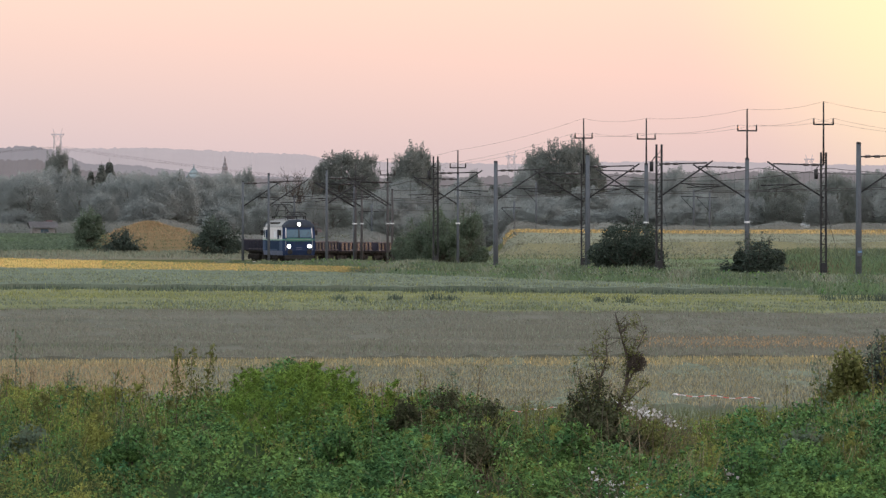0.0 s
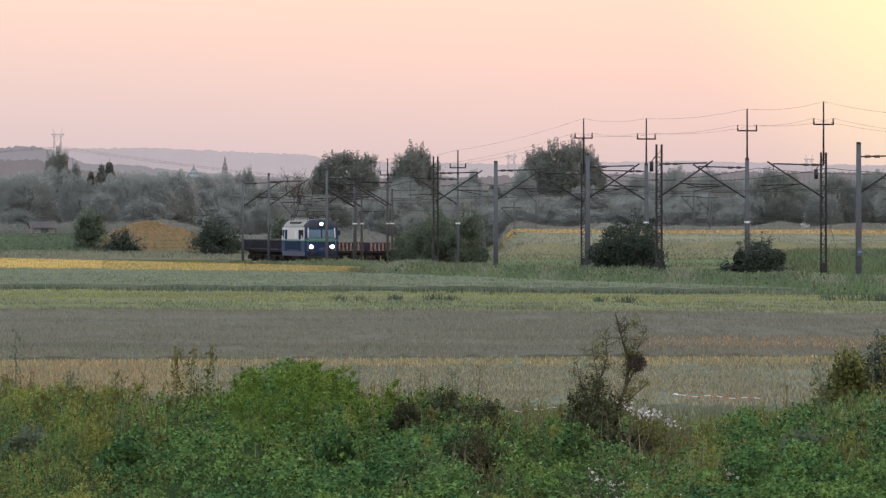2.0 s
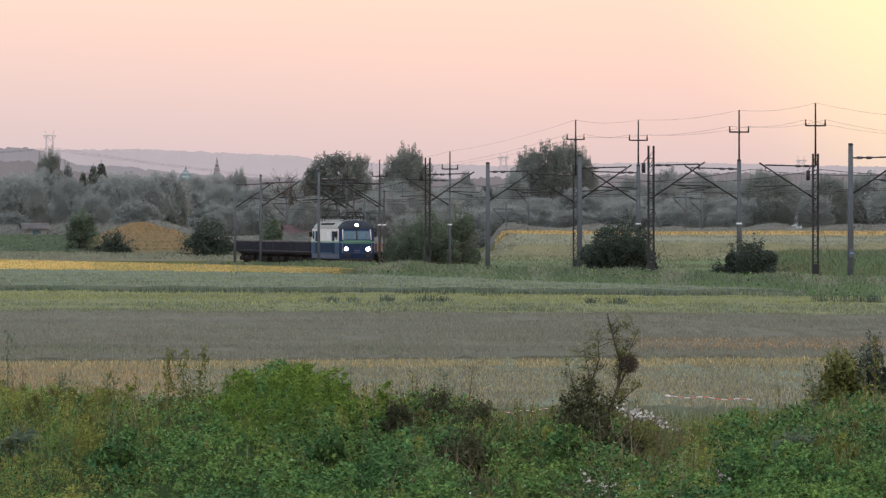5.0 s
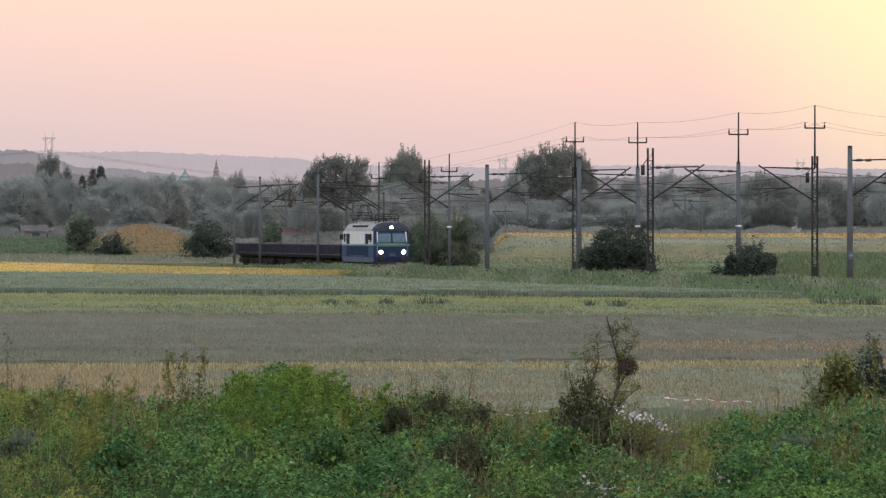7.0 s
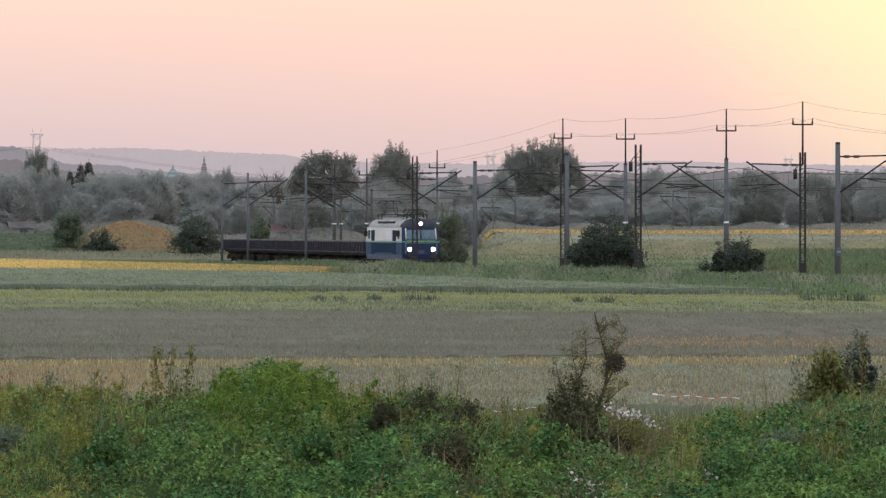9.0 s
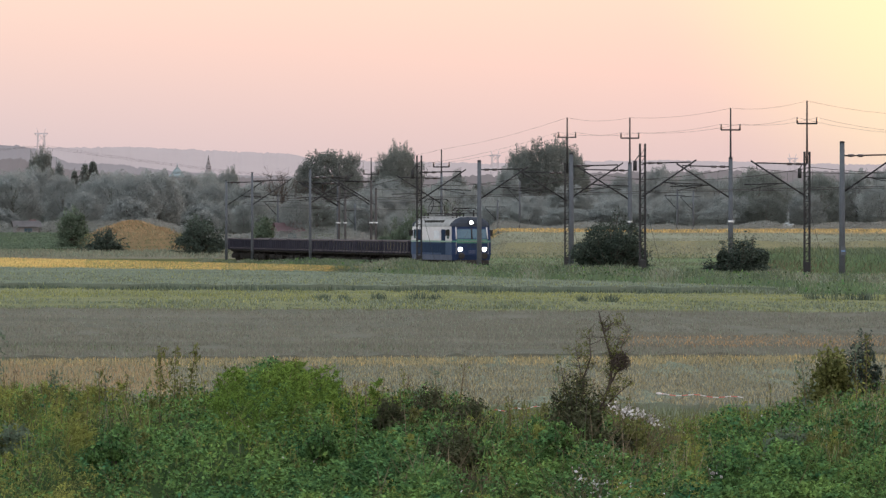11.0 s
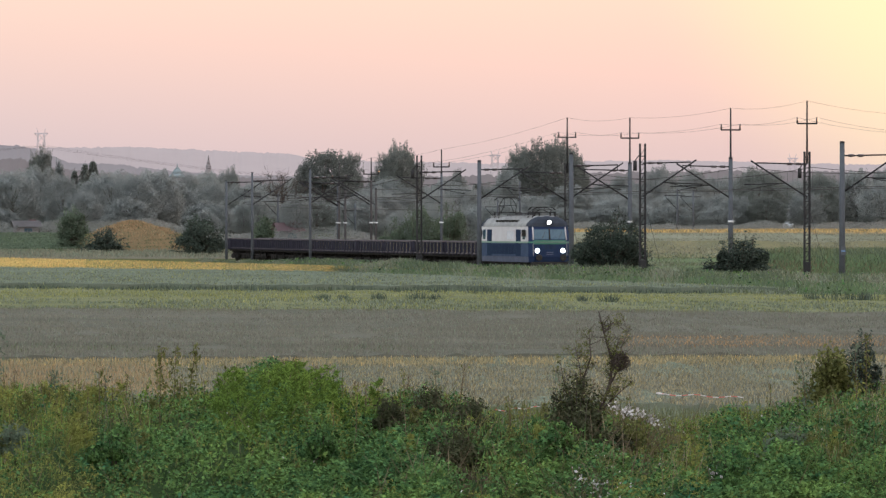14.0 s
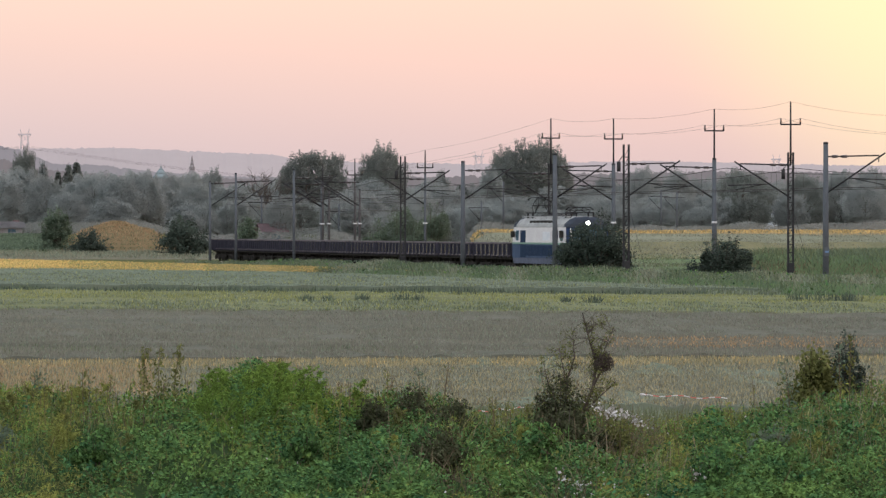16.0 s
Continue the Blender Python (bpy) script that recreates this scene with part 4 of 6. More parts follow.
def bare_tree(name, seed, h, label, spread=0.5, depth=5, r=None, mat=M_BARK, leaves=0, leaf=0.1, leaf_mat=None, cat="tree"):
    """A branching tree with few or no leaves."""
    rng = np.random.default_rng(seed)
    tree = new(name)
    bm = bmesh.new()
    tips = []

    def grow(p, d, ln, rad, level):
        q = p + d * ln
        mid = (p + q) / 2 + Vector(rng.normal(0, ln * 0.05, 3))
        tube(bm, (p, mid, q), (rad, rad * 0.85, rad * 0.7), 6 if level < 2 else 4)
        if level >= 2:
            tips.append((p, q))
        if level >= depth:
            return
        for branch in range(3 if level else 4):
            e = (d + Vector(rng.normal(0, spread, 3)) + Vector((0, 0, 0.12))).normalized()
            start = p + d * ln * rng.uniform(0.45, 1.0)
            grow(start, e, ln * rng.uniform(0.55, 0.85), rad * 0.6, level + 1)

    grow(Vector((0, 0, -0.1)), Vector((0.03, 0, 1)), h * 0.36, r or h * 0.016, 0)
    part("trunk", bm, mat, tree)
    if leaves:
        pick = rng.integers(0, len(tips), leaves)
        c = np.array([tips[i][0].lerp(tips[i][1], rng.uniform(0, 1)) for i in pick]) + rng.normal(0, 0.03, (leaves, 3))
        quad_cloud("foliage", leaf_quads(c, rng.uniform(0.6, 1.3, leaves) * leaf, 0.6, rng=rng), leaf_mat, tree)
    tree["label"], tree["category"] = label, cat
    return tree


def bush(name, seed, h, w, leaf, per, count, mat, label, twigs=True):
    rng = np.random.default_rng(seed)
    ob = new(name)
    bm = bmesh.new()
    lobes = []
    for i in range(count):
        a, k = i * 2.4 + rng.uniform(-0.4, 0.4), rng.uniform(0, 1)
        r = w / 2 * 0.75 * math.sqrt((i + 0.5) / count)
        top = h * 1.22 * (1 - 0.85 * (2 * r / w) ** 2) * rng.uniform(0.8, 1.0)
        c = (math.cos(a) * r, math.sin(a) * r, top * rng.uniform(0.16, 0.82))
        u = rng.uniform(0.08, 0.19)
        lobes.append((c, (w * u, w * u, top * rng.uniform(0.12, 0.24))))
        rod(bm, (0, 0, -0.1), c, 0.05, 0.015, 5, caps=False)
    sprays = []
    for i in range(count * 4):
        a = rng.uniform(0, math.tau)
        tip = Vector((math.cos(a) * w * 0.5 * rng.uniform(0.7, 1.2), math.sin(a) * w * 0.45, h * rng.uniform(0.08, 1.12)))
        tip.x *= 1.12 - 0.75 * (tip.z / h) ** 2
        foot = Vector((0, 0, h * 0.15))
        rod(bm, foot, tip, 0.012 * h * 0.7, 0.006, 4, caps=False)
        u = rng.uniform(0.4, 1.02, 60)[:, None]
        sprays.append(np.array(foot) * (1 - u) + np.array(tip) * u + rng.normal(0, leaf * 0.8, (60, 3)))
    part("woody_stem", bm, M_BARK, ob)
    cloud = np.concatenate([lobes_cloud(lobes, per, rng)] + sprays)
    cloud[:, 2] = np.maximum(cloud[:, 2], 0.05)
    quad_cloud("foliage", leaf_quads(cloud, rng.uniform(0.6, 1.4, len(cloud)) * leaf, 0.6, rng=rng), mat, ob)
    ob["label"], ob["category"] = label, "bush"
    return ob


def stand(ob, x, base, d, scale=1.0, turn=0.0, wide=None, lift=0.0):
    """Set a plant on the ground where the sight line x, at distance d, meets it."""
    p = at(x, base, d)
    ob.matrix_world = pose(p.x, d, ground_z(p.x, d) + lift, 0, 0, turn) @ Matrix.Diagonal((wide or scale, wide or scale, scale, 1))
    return ob


# ---- tree belts behind the railway ----
KINDS = {
    "oak": broadleaf("tree", 11, 12, 9.5, 0.17, 40000, 0.04, label="broad round-crowned tree, evening haze put into its leaf colour"),
    "maple": broadleaf("tree", 19, 12, 9.5, 0.17, 40000, 0.05, 0.25, 0.1, label="broad uneven-crowned tree, evening haze put into its leaf colour"),
    "lime": broadleaf("tree", 12, 13, 8.0, 0.17, 38000, 0.04, 0.1, 0.3, label="tall oval-crowned tree, haze put into its leaf colour"),
    "ash": broadleaf("tree", 13, 12, 7.0, 0.18, 20000, 0.15, 0.5, 0.1, label="open-crowned tree with gaps showing the sky", mat=M_LEAF_BACKLIT),
    "elm": broadleaf("tree", 23, 12, 9.5, 0.17, 40000, 0.05, 0.2, 0.08, label="tall dark broad-crowned tree over the belt", mat=M_LEAF_BACKLIT),
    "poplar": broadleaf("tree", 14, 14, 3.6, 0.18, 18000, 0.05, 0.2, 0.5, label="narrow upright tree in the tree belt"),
    "willow": broadleaf("tree", 15, 8, 9.0, 0.17, 32000, 0.02, 0.0, 0.35, label="low spreading tree of the belt, haze put into its leaf colour"),
    "spruce": spruce("spruce_tree", 16, 12, 5.0),
}
for k_ in KINDS.values():
    k_["group"] = "trees of the belt"
SIZE = {"oak": (12, 9.5), "maple": (12, 9.5), "elm": (12, 9.5), "lime": (13, 8.0), "ash": (12, 7.0), "poplar": (14, 3.6), "willow": (8, 9.0), "spruce": (12, 5.0)}
first_use = set()


def plant(kind, x, top, width, d):
    p = at(x, top, d)
    gz = ground_z(p.x, d)
    h, w = SIZE[kind]
    sz, sw = (p.z - gz) / h / 0.98, width * d / F / w
    if kind in first_use:
        ob = copy_thing(KINDS[kind], Matrix())
    else:
        ob = KINDS[kind]
        first_use.add(kind)
    ob.matrix_world = pose(p.x, d, gz, 0, 0, RNG.uniform(0, 360)) @ Matrix.Diagonal((sw, sw, sz, 1))


for kind_, x_, top_, w_, d_ in (
        ("elm", 106, 261, 48, 1120), ("elm", 92, 272, 44, 1125), ("poplar", 134, 286, 34, 1100), ("spruce", 180, 289, 62, 1060), ("spruce", 194, 284, 66, 1065),
        ("spruce", 161, 301, 50, 1060), ("oak", 50, 305, 100, 1000), ("oak", 85, 300, 80, 1030), ("oak", 240, 306, 90, 1010), ("oak", 300, 305, 90, 1020)):
    plant(kind_, x_, top_, w_, d_)
for kind_, x_, top_, w_, d_ in (
        ("oak", 360, 309, 70, 1080), ("oak", 400, 308, 60, 1100), ("lime", 440, 297, 36, 1250), ("lime", 330, 312, 60, 1000), ("oak", 0, 320, 90, 1000),
        ("ash", 600, 262, 92, 960), ("ash", 625, 268, 80, 965), ("ash", 652, 266, 46, 970), ("ash", 575, 285, 60, 960)):
    plant(kind_, x_, top_, w_, d_)
for kind_, x_, top_, w_, d_ in (
        ("elm", 738, 254, 92, 1020), ("elm", 722, 268, 76, 1015), ("lime", 840, 303, 44, 1050), ("elm", 985, 250, 110, 1000), ("elm", 1020, 246, 100, 1010),
        ("elm", 950, 262, 76, 1005), ("elm", 1045, 270, 62, 1005), ("willow", 925, 300, 70, 990), ("oak", 1195, 297, 74, 1150), ("oak", 1260, 302, 60, 1180)):
    plant(kind_, x_, top_, w_, d_)
for kind_, x_, top_, w_, d_ in (
        ("oak", 1365, 302, 84, 1040), ("oak", 1390, 318, 70, 1035), ("oak", 1480, 309, 66, 1050), ("oak", 1545, 304, 74, 1060), ("oak", 1600, 300, 90, 1060),
        ("willow", 1320, 355, 70, 930), ("willow", 1372, 350, 74, 935), ("oak", 1440, 330, 70, 960), ("oak", 1130, 312, 70, 1150)):
    plant(kind_, x_, top_, w_, d_)
# the mixed belts between and behind them
for i_ in range(34):
    left_ = i_ < 10
    plant(("oak", "lime", "maple", "oak", "lime")[i_ % 5], -150 + i_ * 56 + RNG.uniform(-20, 20), RNG.uniform(306, 330) if left_ else RNG.uniform(318, 350), RNG.uniform(75, 125), RNG.uniform(905, 985))
for i_ in range(36):
    plant(("oak", "lime", "maple", "oak", "spruce")[i_ % 5], -160 + i_ * 54 + RNG.uniform(-16, 16), RNG.uniform(312, 330) - (8 if i_ < 12 else 0), RNG.uniform(70, 115), RNG.uniform(1250, 1500))
for i_ in range(32):
    x_ = -150 + i_ * 59 + RNG.uniform(-22, 22)
    if not (-20 < x_ < 350 or 1280 < x_ < 1600):
        plant(("maple", "lime", "oak", "willow")[i_ % 4], x_, RNG.uniform(330, 380), RNG.uniform(65, 125), RNG.uniform(866, 895))
# the tall masses that stand foremost
for kind_, x_, top_, w_, d_ in (
        ("oak", 12, 316, 90, 884), ("maple", 52, 304, 110, 880), ("lime", 98, 298, 80, 890), ("oak", 140, 312, 74, 872), ("maple", 226, 306, 100, 886), ("oak", 268, 312, 90, 878), ("lime", 312, 304, 96, 884),
        ("willow", 255, 352, 110, 862), ("willow", 30, 372, 90, 860), ("maple", 176, 340, 80, 866)):
    plant(kind_, x_, top_, w_, d_)
for kind_, x_, top_, w_, d_ in (
        ("elm", 1372, 300, 116, 884), ("lime", 1330, 348, 74, 868), ("elm", 1386, 346, 84, 866), ("elm", 1482, 308, 82, 880), ("maple", 1456, 340, 70, 868), ("lime", 1546, 304, 96, 884), ("oak", 1590, 322, 90, 870), ("maple", 1300, 366, 70, 864)):
    plant(kind_, x_, top_, w_, d_)
stand(bare_tree("bare_tree", 31, 11, "leafless grey tree standing among the leafy ones", 0.42, 5), 522, 410, 930, 1.0)
stand(bare_tree("bare_tree", 32, 10, "leafless grey tree standing among the leafy ones", 0.42, 5), 540, 410, 940, 0.95)

# unseen trees added at both sides; the left ones darken the wagons' reflections
for i_ in range(26):
    plant(("oak", "maple", "lime")[i_ % 3], -1500 + i_ * 52 + RNG.uniform(-20, 20), RNG.uniform(300, 330), RNG.uniform(90, 130), RNG.uniform(870, 960))
for i_ in range(12):
    plant(("oak", "maple", "lime")[i_ % 3], 1700 + i_ * 60 + RNG.uniform(-20, 20), RNG.uniform(305, 330), RNG.uniform(90, 130), RNG.uniform(900, 990))

# bushes beside the line
stand(bush("bush", 41, 4.6, 4.3, 0.22, 420, 12, M_LEAF_MID, "rounded green bush beside the green field"), 158, 447, 757, 1.0)
stand(bush("bush", 42, 2.5, 4.8, 0.2, 360, 10, M_LEAF_DARK, "low dark bush before the dry mound"), 216, 445, 752, 1.0)
stand(bush("bush", 43, 4.1, 7.0, 0.22, 420, 14, M_LEAF_DARK, "dark bush at the railway's bend"), 384, 447, 745, 1.0)
stand(bush("bush", 44, 3.4, 2.6, 0.28, 150, 9, M_LEAF_MID, "lighter green bush behind the track"), 497, 430, 765, 1.0)
stand(bush("bush", 45, 5.6, 6.6, 0.13, 1980, 20, M_LEAF_MID, "large dense green bush behind the track"), 765, 455, 590, 1.0)
stand(bush("bush", 46, 5.9, 4.6, 0.13, 1320, 14, M_LEAF_MID, "tall green bush behind the track"), 822, 455, 595, 1.0)
stand(bush("bush", 49, 4.6, 3.6, 0.13, 1056, 12, M_LEAF_MID, "green bush behind the track"), 722, 455, 598, 1.0)
stand(bush("bush", 47, 4.3, 4.5, 0.13, 1300, 18, M_LEAF_DARK, "dark spreading bush on the embankment's foot"), 1113, 478, 450, 1.05, wide=1.27, lift=0.3)
stand(bush("bush", 48, 3.1, 3.2, 0.12, 1000, 14, M_LEAF_DARK, "dark rounded bush at the foot of a mast"), 1335, 472, 440, 1.1, wide=1.6, lift=0.15)
for i_ in range(24):
    plant(("lime", "maple", "oak", "ash")[i_ % 4], 395 + i_ * 18.5 + RNG.uniform(-10, 10), RNG.uniform(340, 396), RNG.uniform(45, 85), RNG.uniform(790, 835))


def undergrowth(n, x0, x1, d0, d1, h, label):
    d = RNG.uniform(d0, d1, n)
    px_ = RNG.uniform(x0, x1, n)
    x = (px_ - 784) / F * d
    z = np.array([ground_z(a, b) + h * max(0.15, 0.55 + 0.75 * noise.noise(Vector((a * 0.16, b * 0.05, 6)))) * RNG.uniform(0, 1) ** 0.6 for a, b in zip(x, d)])
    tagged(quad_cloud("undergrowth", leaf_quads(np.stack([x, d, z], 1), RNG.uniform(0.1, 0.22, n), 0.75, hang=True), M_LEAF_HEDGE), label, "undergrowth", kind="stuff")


undergrowth(80000, -220, 1840, 838, 862, 1.9, "bushes and undergrowth at the tree belt's foot, haze in their colour")
undergrowth(30000, 385, 880, 765, 790, 1.8, "bushes and undergrowth behind the railway's bend")

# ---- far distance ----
# Hill tones carry the haze: painted paler the farther they lie.
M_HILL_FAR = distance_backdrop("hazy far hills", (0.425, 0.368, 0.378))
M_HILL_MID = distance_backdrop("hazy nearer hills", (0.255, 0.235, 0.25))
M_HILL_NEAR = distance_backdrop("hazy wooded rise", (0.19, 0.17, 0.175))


def ridge(name, label, d, points, mat, bumps, seed):
    xs = np.linspace(-250, 1820, 900)
    tops = np.interp(xs, [p[0] for p in points], [p[1] for p in points])
    verts, faces = [], []
    for x, y in zip(xs, tops):
        n_ = noise.noise(Vector((x * 0.05, seed, 0))) + 0.8 * noise.noise(Vector((x * 0.16, seed, 5))) + 0.45 * noise.noise(Vector((x * 0.45, seed, 9)))
        c = at(x, y - bumps * n_, d)
        verts += [(c.x * 0.93, d - 260, -5), (c.x, d, c.z), (c.x * 1.05, d + 240, -5)]
    for i in range(len(xs) - 1):
        for j in range(2):
            faces.append((i * 3 + j, i * 3 + 3 + j, i * 3 + 4 + j, i * 3 + 1 + j))
    return tagged(mesh_object(name, verts, faces, mat, smooth=True), label, "hills", kind="structure")


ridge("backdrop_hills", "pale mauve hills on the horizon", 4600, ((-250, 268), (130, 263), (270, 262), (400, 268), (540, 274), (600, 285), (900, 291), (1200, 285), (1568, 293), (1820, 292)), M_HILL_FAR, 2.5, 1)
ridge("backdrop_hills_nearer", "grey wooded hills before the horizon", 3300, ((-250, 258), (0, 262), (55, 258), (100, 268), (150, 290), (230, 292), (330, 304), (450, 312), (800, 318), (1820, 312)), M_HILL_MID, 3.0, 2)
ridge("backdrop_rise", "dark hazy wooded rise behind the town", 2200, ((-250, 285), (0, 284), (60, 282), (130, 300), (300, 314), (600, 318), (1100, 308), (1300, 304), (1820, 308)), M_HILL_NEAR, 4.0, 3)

# Haze over the far pylons is put into this pale steel colour.
M_HAZE_STEEL = material("haze-paled grey steel", (0.42, 0.38, 0.39), (0.36, 0.32, 0.33), 1, 0.8, bump=0)
M_VERDIGRIS = material("verdigris roof", (0.17, 0.205, 0.21), (0.14, 0.165, 0.17), 0.3, 0.7)
M_TOWER = material("weathered tower wall", (0.22, 0.20, 0.20), None, 0.4, 0.9)
M_PLASTER = material("pale house plaster", (0.42, 0.45, 0.47), (0.34, 0.37, 0.39), 0.6, 0.8)
M_TILE = material("red roof tiles", (0.16, 0.11, 0.115), (0.12, 0.088, 0.09), 0.8, 0.8)
M_SLATE = material("grey roof sheet", (0.16, 0.15, 0.15), None, 0.8, 0.7)


def pylon(x, top, d, h):
    p = at(x, top, d)
    ob = new("pylon")
    ob.matrix_world = pose(p.x, d, p.z - h, 0, 0, 12)
    r = d * 0.00006
    neck = h - 2.3
    wid = lambda z: 1.15 + 2.4 * (1 - z / neck)
    bm = bmesh.new()
    for sx in (-1, 1):
        for sy in (-1, 1):
            rod(bm, (sx * wid(0), sy * wid(0), 0), (sx * wid(neck), sy * 1.0, neck), r, n=4)
    for i in range(12):
        z0, z1 = neck * i / 12, neck * (i + 1) / 12
        for sx in (-1, 1):
            rod(bm, (sx * wid(z0), -1, z0), (-sx * wid(z1), -1, z1), r * 0.6, n=3)
    part("tower", bm, M_HAZE_STEEL, ob)
    for sx in (-1, 1):
        bm = bmesh.new()
        rod(bm, (sx * 1.15, 0, neck), (sx * 1.85, 0, h), r, r * 0.7, n=4)
        part("horn", bm, M_HAZE_STEEL, ob)
    bm = bmesh.new()
    box(bm, -2.5, 2.5, -0.3, 0.3, neck - 0.2, neck + 0.35)
    for sx in (-1, 1):
        rod(bm, (sx * 1.3, 0, neck - 1.4), (sx * 2.4, 0, neck), r * 0.8, n=4)
    part("crossarm", bm, M_HAZE_STEEL, ob)
    tagged(ob, "grey steel lattice power pylon beyond the trees", "pylon", group="power pylons")
    return Vector((p.x, d, p.z))


P1 = pylon(102, 228, 2600, 42)
P2 = pylon(905, 268, 3000, 36)
pylon(1432, 274, 3300, 36)
for off_ in (-3.2, 0, 3.2):
    a_, b_ = P1 + Vector((off_ - 160, -300, -14)), P1 + Vector((off_, 0, -7))
    wire("power_line", [a_.lerp(b_, i / 10) + Vector((0, 0, -14 * (i / 10) * (1 - i / 10))) for i in range(11)], 0.025, "thin power line running to the pylon")
    b2_ = P1 + Vector((off_ + 190, 400, -22))
    wire("power_line", [b_.lerp(b2_, i / 10) + Vector((0, 0, -14 * (i / 10) * (1 - i / 10))) for i in range(11)], 0.025, "thin power line running to the pylon")


def tower(x, top, d, onion):
    p = at(x, top, d)
    ob = new("church_tower" if onion else "turret")
    gz = ground_z(p.x, d)
    ob.matrix_world = pose(p.x, d, gz)
    h = p.z - gz
    bm = bmesh.new()
    w = 1.3 if onion else 2.6
    box(bm, -w, w, -w, w, 0, h - (6.0 if onion else 4.6))
    part("tower_wall", bm, M_TOWER, ob)
    bm = bmesh.new()
    prof = ((1.5, 6.0), (1.1, 5.2), (0.75, 4.4), (0.95, 3.8), (0.6, 3.0), (0.3, 1.6), (0.12, 0.0)) if onion else ((2.9, 4.6), (1.9, 3.3), (0.9, 2.0), (0.22, 1.3), (0.05, 0.0))
    for (r0, z0), (r1, z1) in zip(prof, prof[1:]):
        rod(bm, (0, 0, h - z0), (0, 0, h - z1), r0, r1, 8)
    part("spire", bm, M_TOWER if onion else M_VERDIGRIS, ob, "dark pointed spire" if onion else "verdigris green pointed roof")
    tagged(ob, "dark church tower with a stepped spire over the trees" if onion else "round turret with a pale verdigris roof", "tower")


tower(398, 276, 2100, True)
tower(343, 290, 2080, False)


def house(x, base, d, w, h, roof, wall, turn, label):
    p = at(x, base, d)
    ob = new("house")
    ob.matrix_world = pose(p.x, d, ground_z(p.x, d) - 0.1, 0, 0, turn)
    bm = bmesh.new()
    dp = min(3.5, w * 0.6)
    box(bm, -w / 2, w / 2, -dp, dp, 0, h * 0.6)
    vs = [bm.verts.new(q) for q in ((-w / 2, -dp, h * 0.6), (-w / 2, dp, h * 0.6), (-w / 2, 0, h * 0.97), (w / 2, -dp, h * 0.6), (w / 2, dp, h * 0.6), (w / 2, 0, h * 0.97))]
    bm.faces.new(vs[:3])
    bm.faces.new(vs[5:2:-1])
    part("wall", bm, wall, ob)
    for sy in (-1, 1):
        bm = bmesh.new()
        vs = [bm.verts.new(q) for q in ((-w / 2 - 0.4, sy * (dp + 0.5), h * 0.55), (w / 2 + 0.4, sy * (dp + 0.5), h * 0.55), (w / 2 + 0.4, 0, h), (-w / 2 - 0.4, 0, h))]
        f = bm.faces.new(vs)
        bmesh.ops.solidify(bm, geom=[f], thickness=0.2)
        part("roof", bm, roof, ob)
    for i in range(int(w / 2.6)):
        bm = bmesh.new()
        xa = -w / 2 + 1.5 + i * 2.5
        box(bm, xa - 0.5, xa + 0.5, -dp - 0.03, -dp + 0.03, h * 0.2, h * 0.45)
        part("window", bm, M_GLASS, ob)
    bm = bmesh.new()
    box(bm, w * 0.2, w * 0.2 + 0.7, 0.3, 1.0, h * 0.75, h * 1.1)
    part("chimney", bm, M_TILE, ob)
    tagged(ob, label, "house", group="houses among the trees")


house(538, 420, 792, 2.6, 2.3, M_TILE, M_TOWER, 15, "small house with a faded red roof behind bushes")
house(381, 395, 900, 2.4, 3.4, M_SLATE, M_PLASTER, 75, "pale blue-white house end among dark trees")
house(75, 415, 842, 2.8, 1.7, M_SLATE, M_TOWER, 10, "low grey shed at the tree belt's foot")
house(1085, 372, 975, 4.5, 4.6, M_TILE, M_TOWER, -15, "house with a dark red roof half hidden by trees")
house(1418, 375, 945, 1.9, 3.8, M_SLATE, M_PLASTER, 80, "pale gabled house among dark trees")


# ---- land beyond the railway ----
def patch(name, label, mat, x0, x1, d0, d1, lift, wave=0.4):
    """A field laid over the rising land, between two sight lines and two distances."""
    verts, faces, nx, ny = [], [], 50, 12
    for j in range(ny + 1):
        for i in range(nx + 1):
            d = d0 + (d1 - d0) * j / ny
            p = at(x0 + (x1 - x0) * i / nx, 403, d)
            edge = min(1, i / 3, (nx - i) / 3, j / 2, (ny - j) / 2)
            verts.append((p.x, d, ground_z(p.x, d) + (lift + wave * noise.noise(Vector((p.x * 0.12, d * 0.035, 0)))) * edge - 0.03 * (1 - edge)))
    w = nx + 1
    for j in range(ny):
        for i in range(nx):
            faces.append((j * w + i, j * w + i + 1, (j + 1) * w + i + 1, (j + 1) * w + i))
    return tagged(mesh_object(name, verts, faces, mat, smooth=True), label, "field", kind="stuff")


def scatter_patch(x0, x1, d0, d1, n, lift=0.0):
    """Places on the land, spread evenly in the picture of the land."""
    d = RNG.uniform(d0, d1, n)
    x = (RNG.uniform(x0, x1, n) - 784) / F * d
    z = np.array([ground_z(a, b) for a, b in zip(x, d)]) + lift
    return np.stack([x, d, z], 1)


patch("golden_field", "golden ripe field on the rise behind the railway", M_GOLD_FAR, 890, 1850, 822, 850, 0.4)
patch("meadow", "grey-green rough meadow behind the railway", M_MEADOW, 880, 1850, 788, 822, 0.35, 0.25)
patch("straw_strip", "pale straw-coloured strip behind the railway", M_STUBBLE, 872, 1850, 738, 788, 0.35, 0.25)
patch("lower_meadow", "green rough meadow behind the railway", M_MEADOW_GREEN, 850, 1850, 640, 738, 0.3, 0.4)
patch("green_crop", "green leafy crop behind the railway", M_GREEN_FIELD, -200, 165, 752, 806, 0.4)
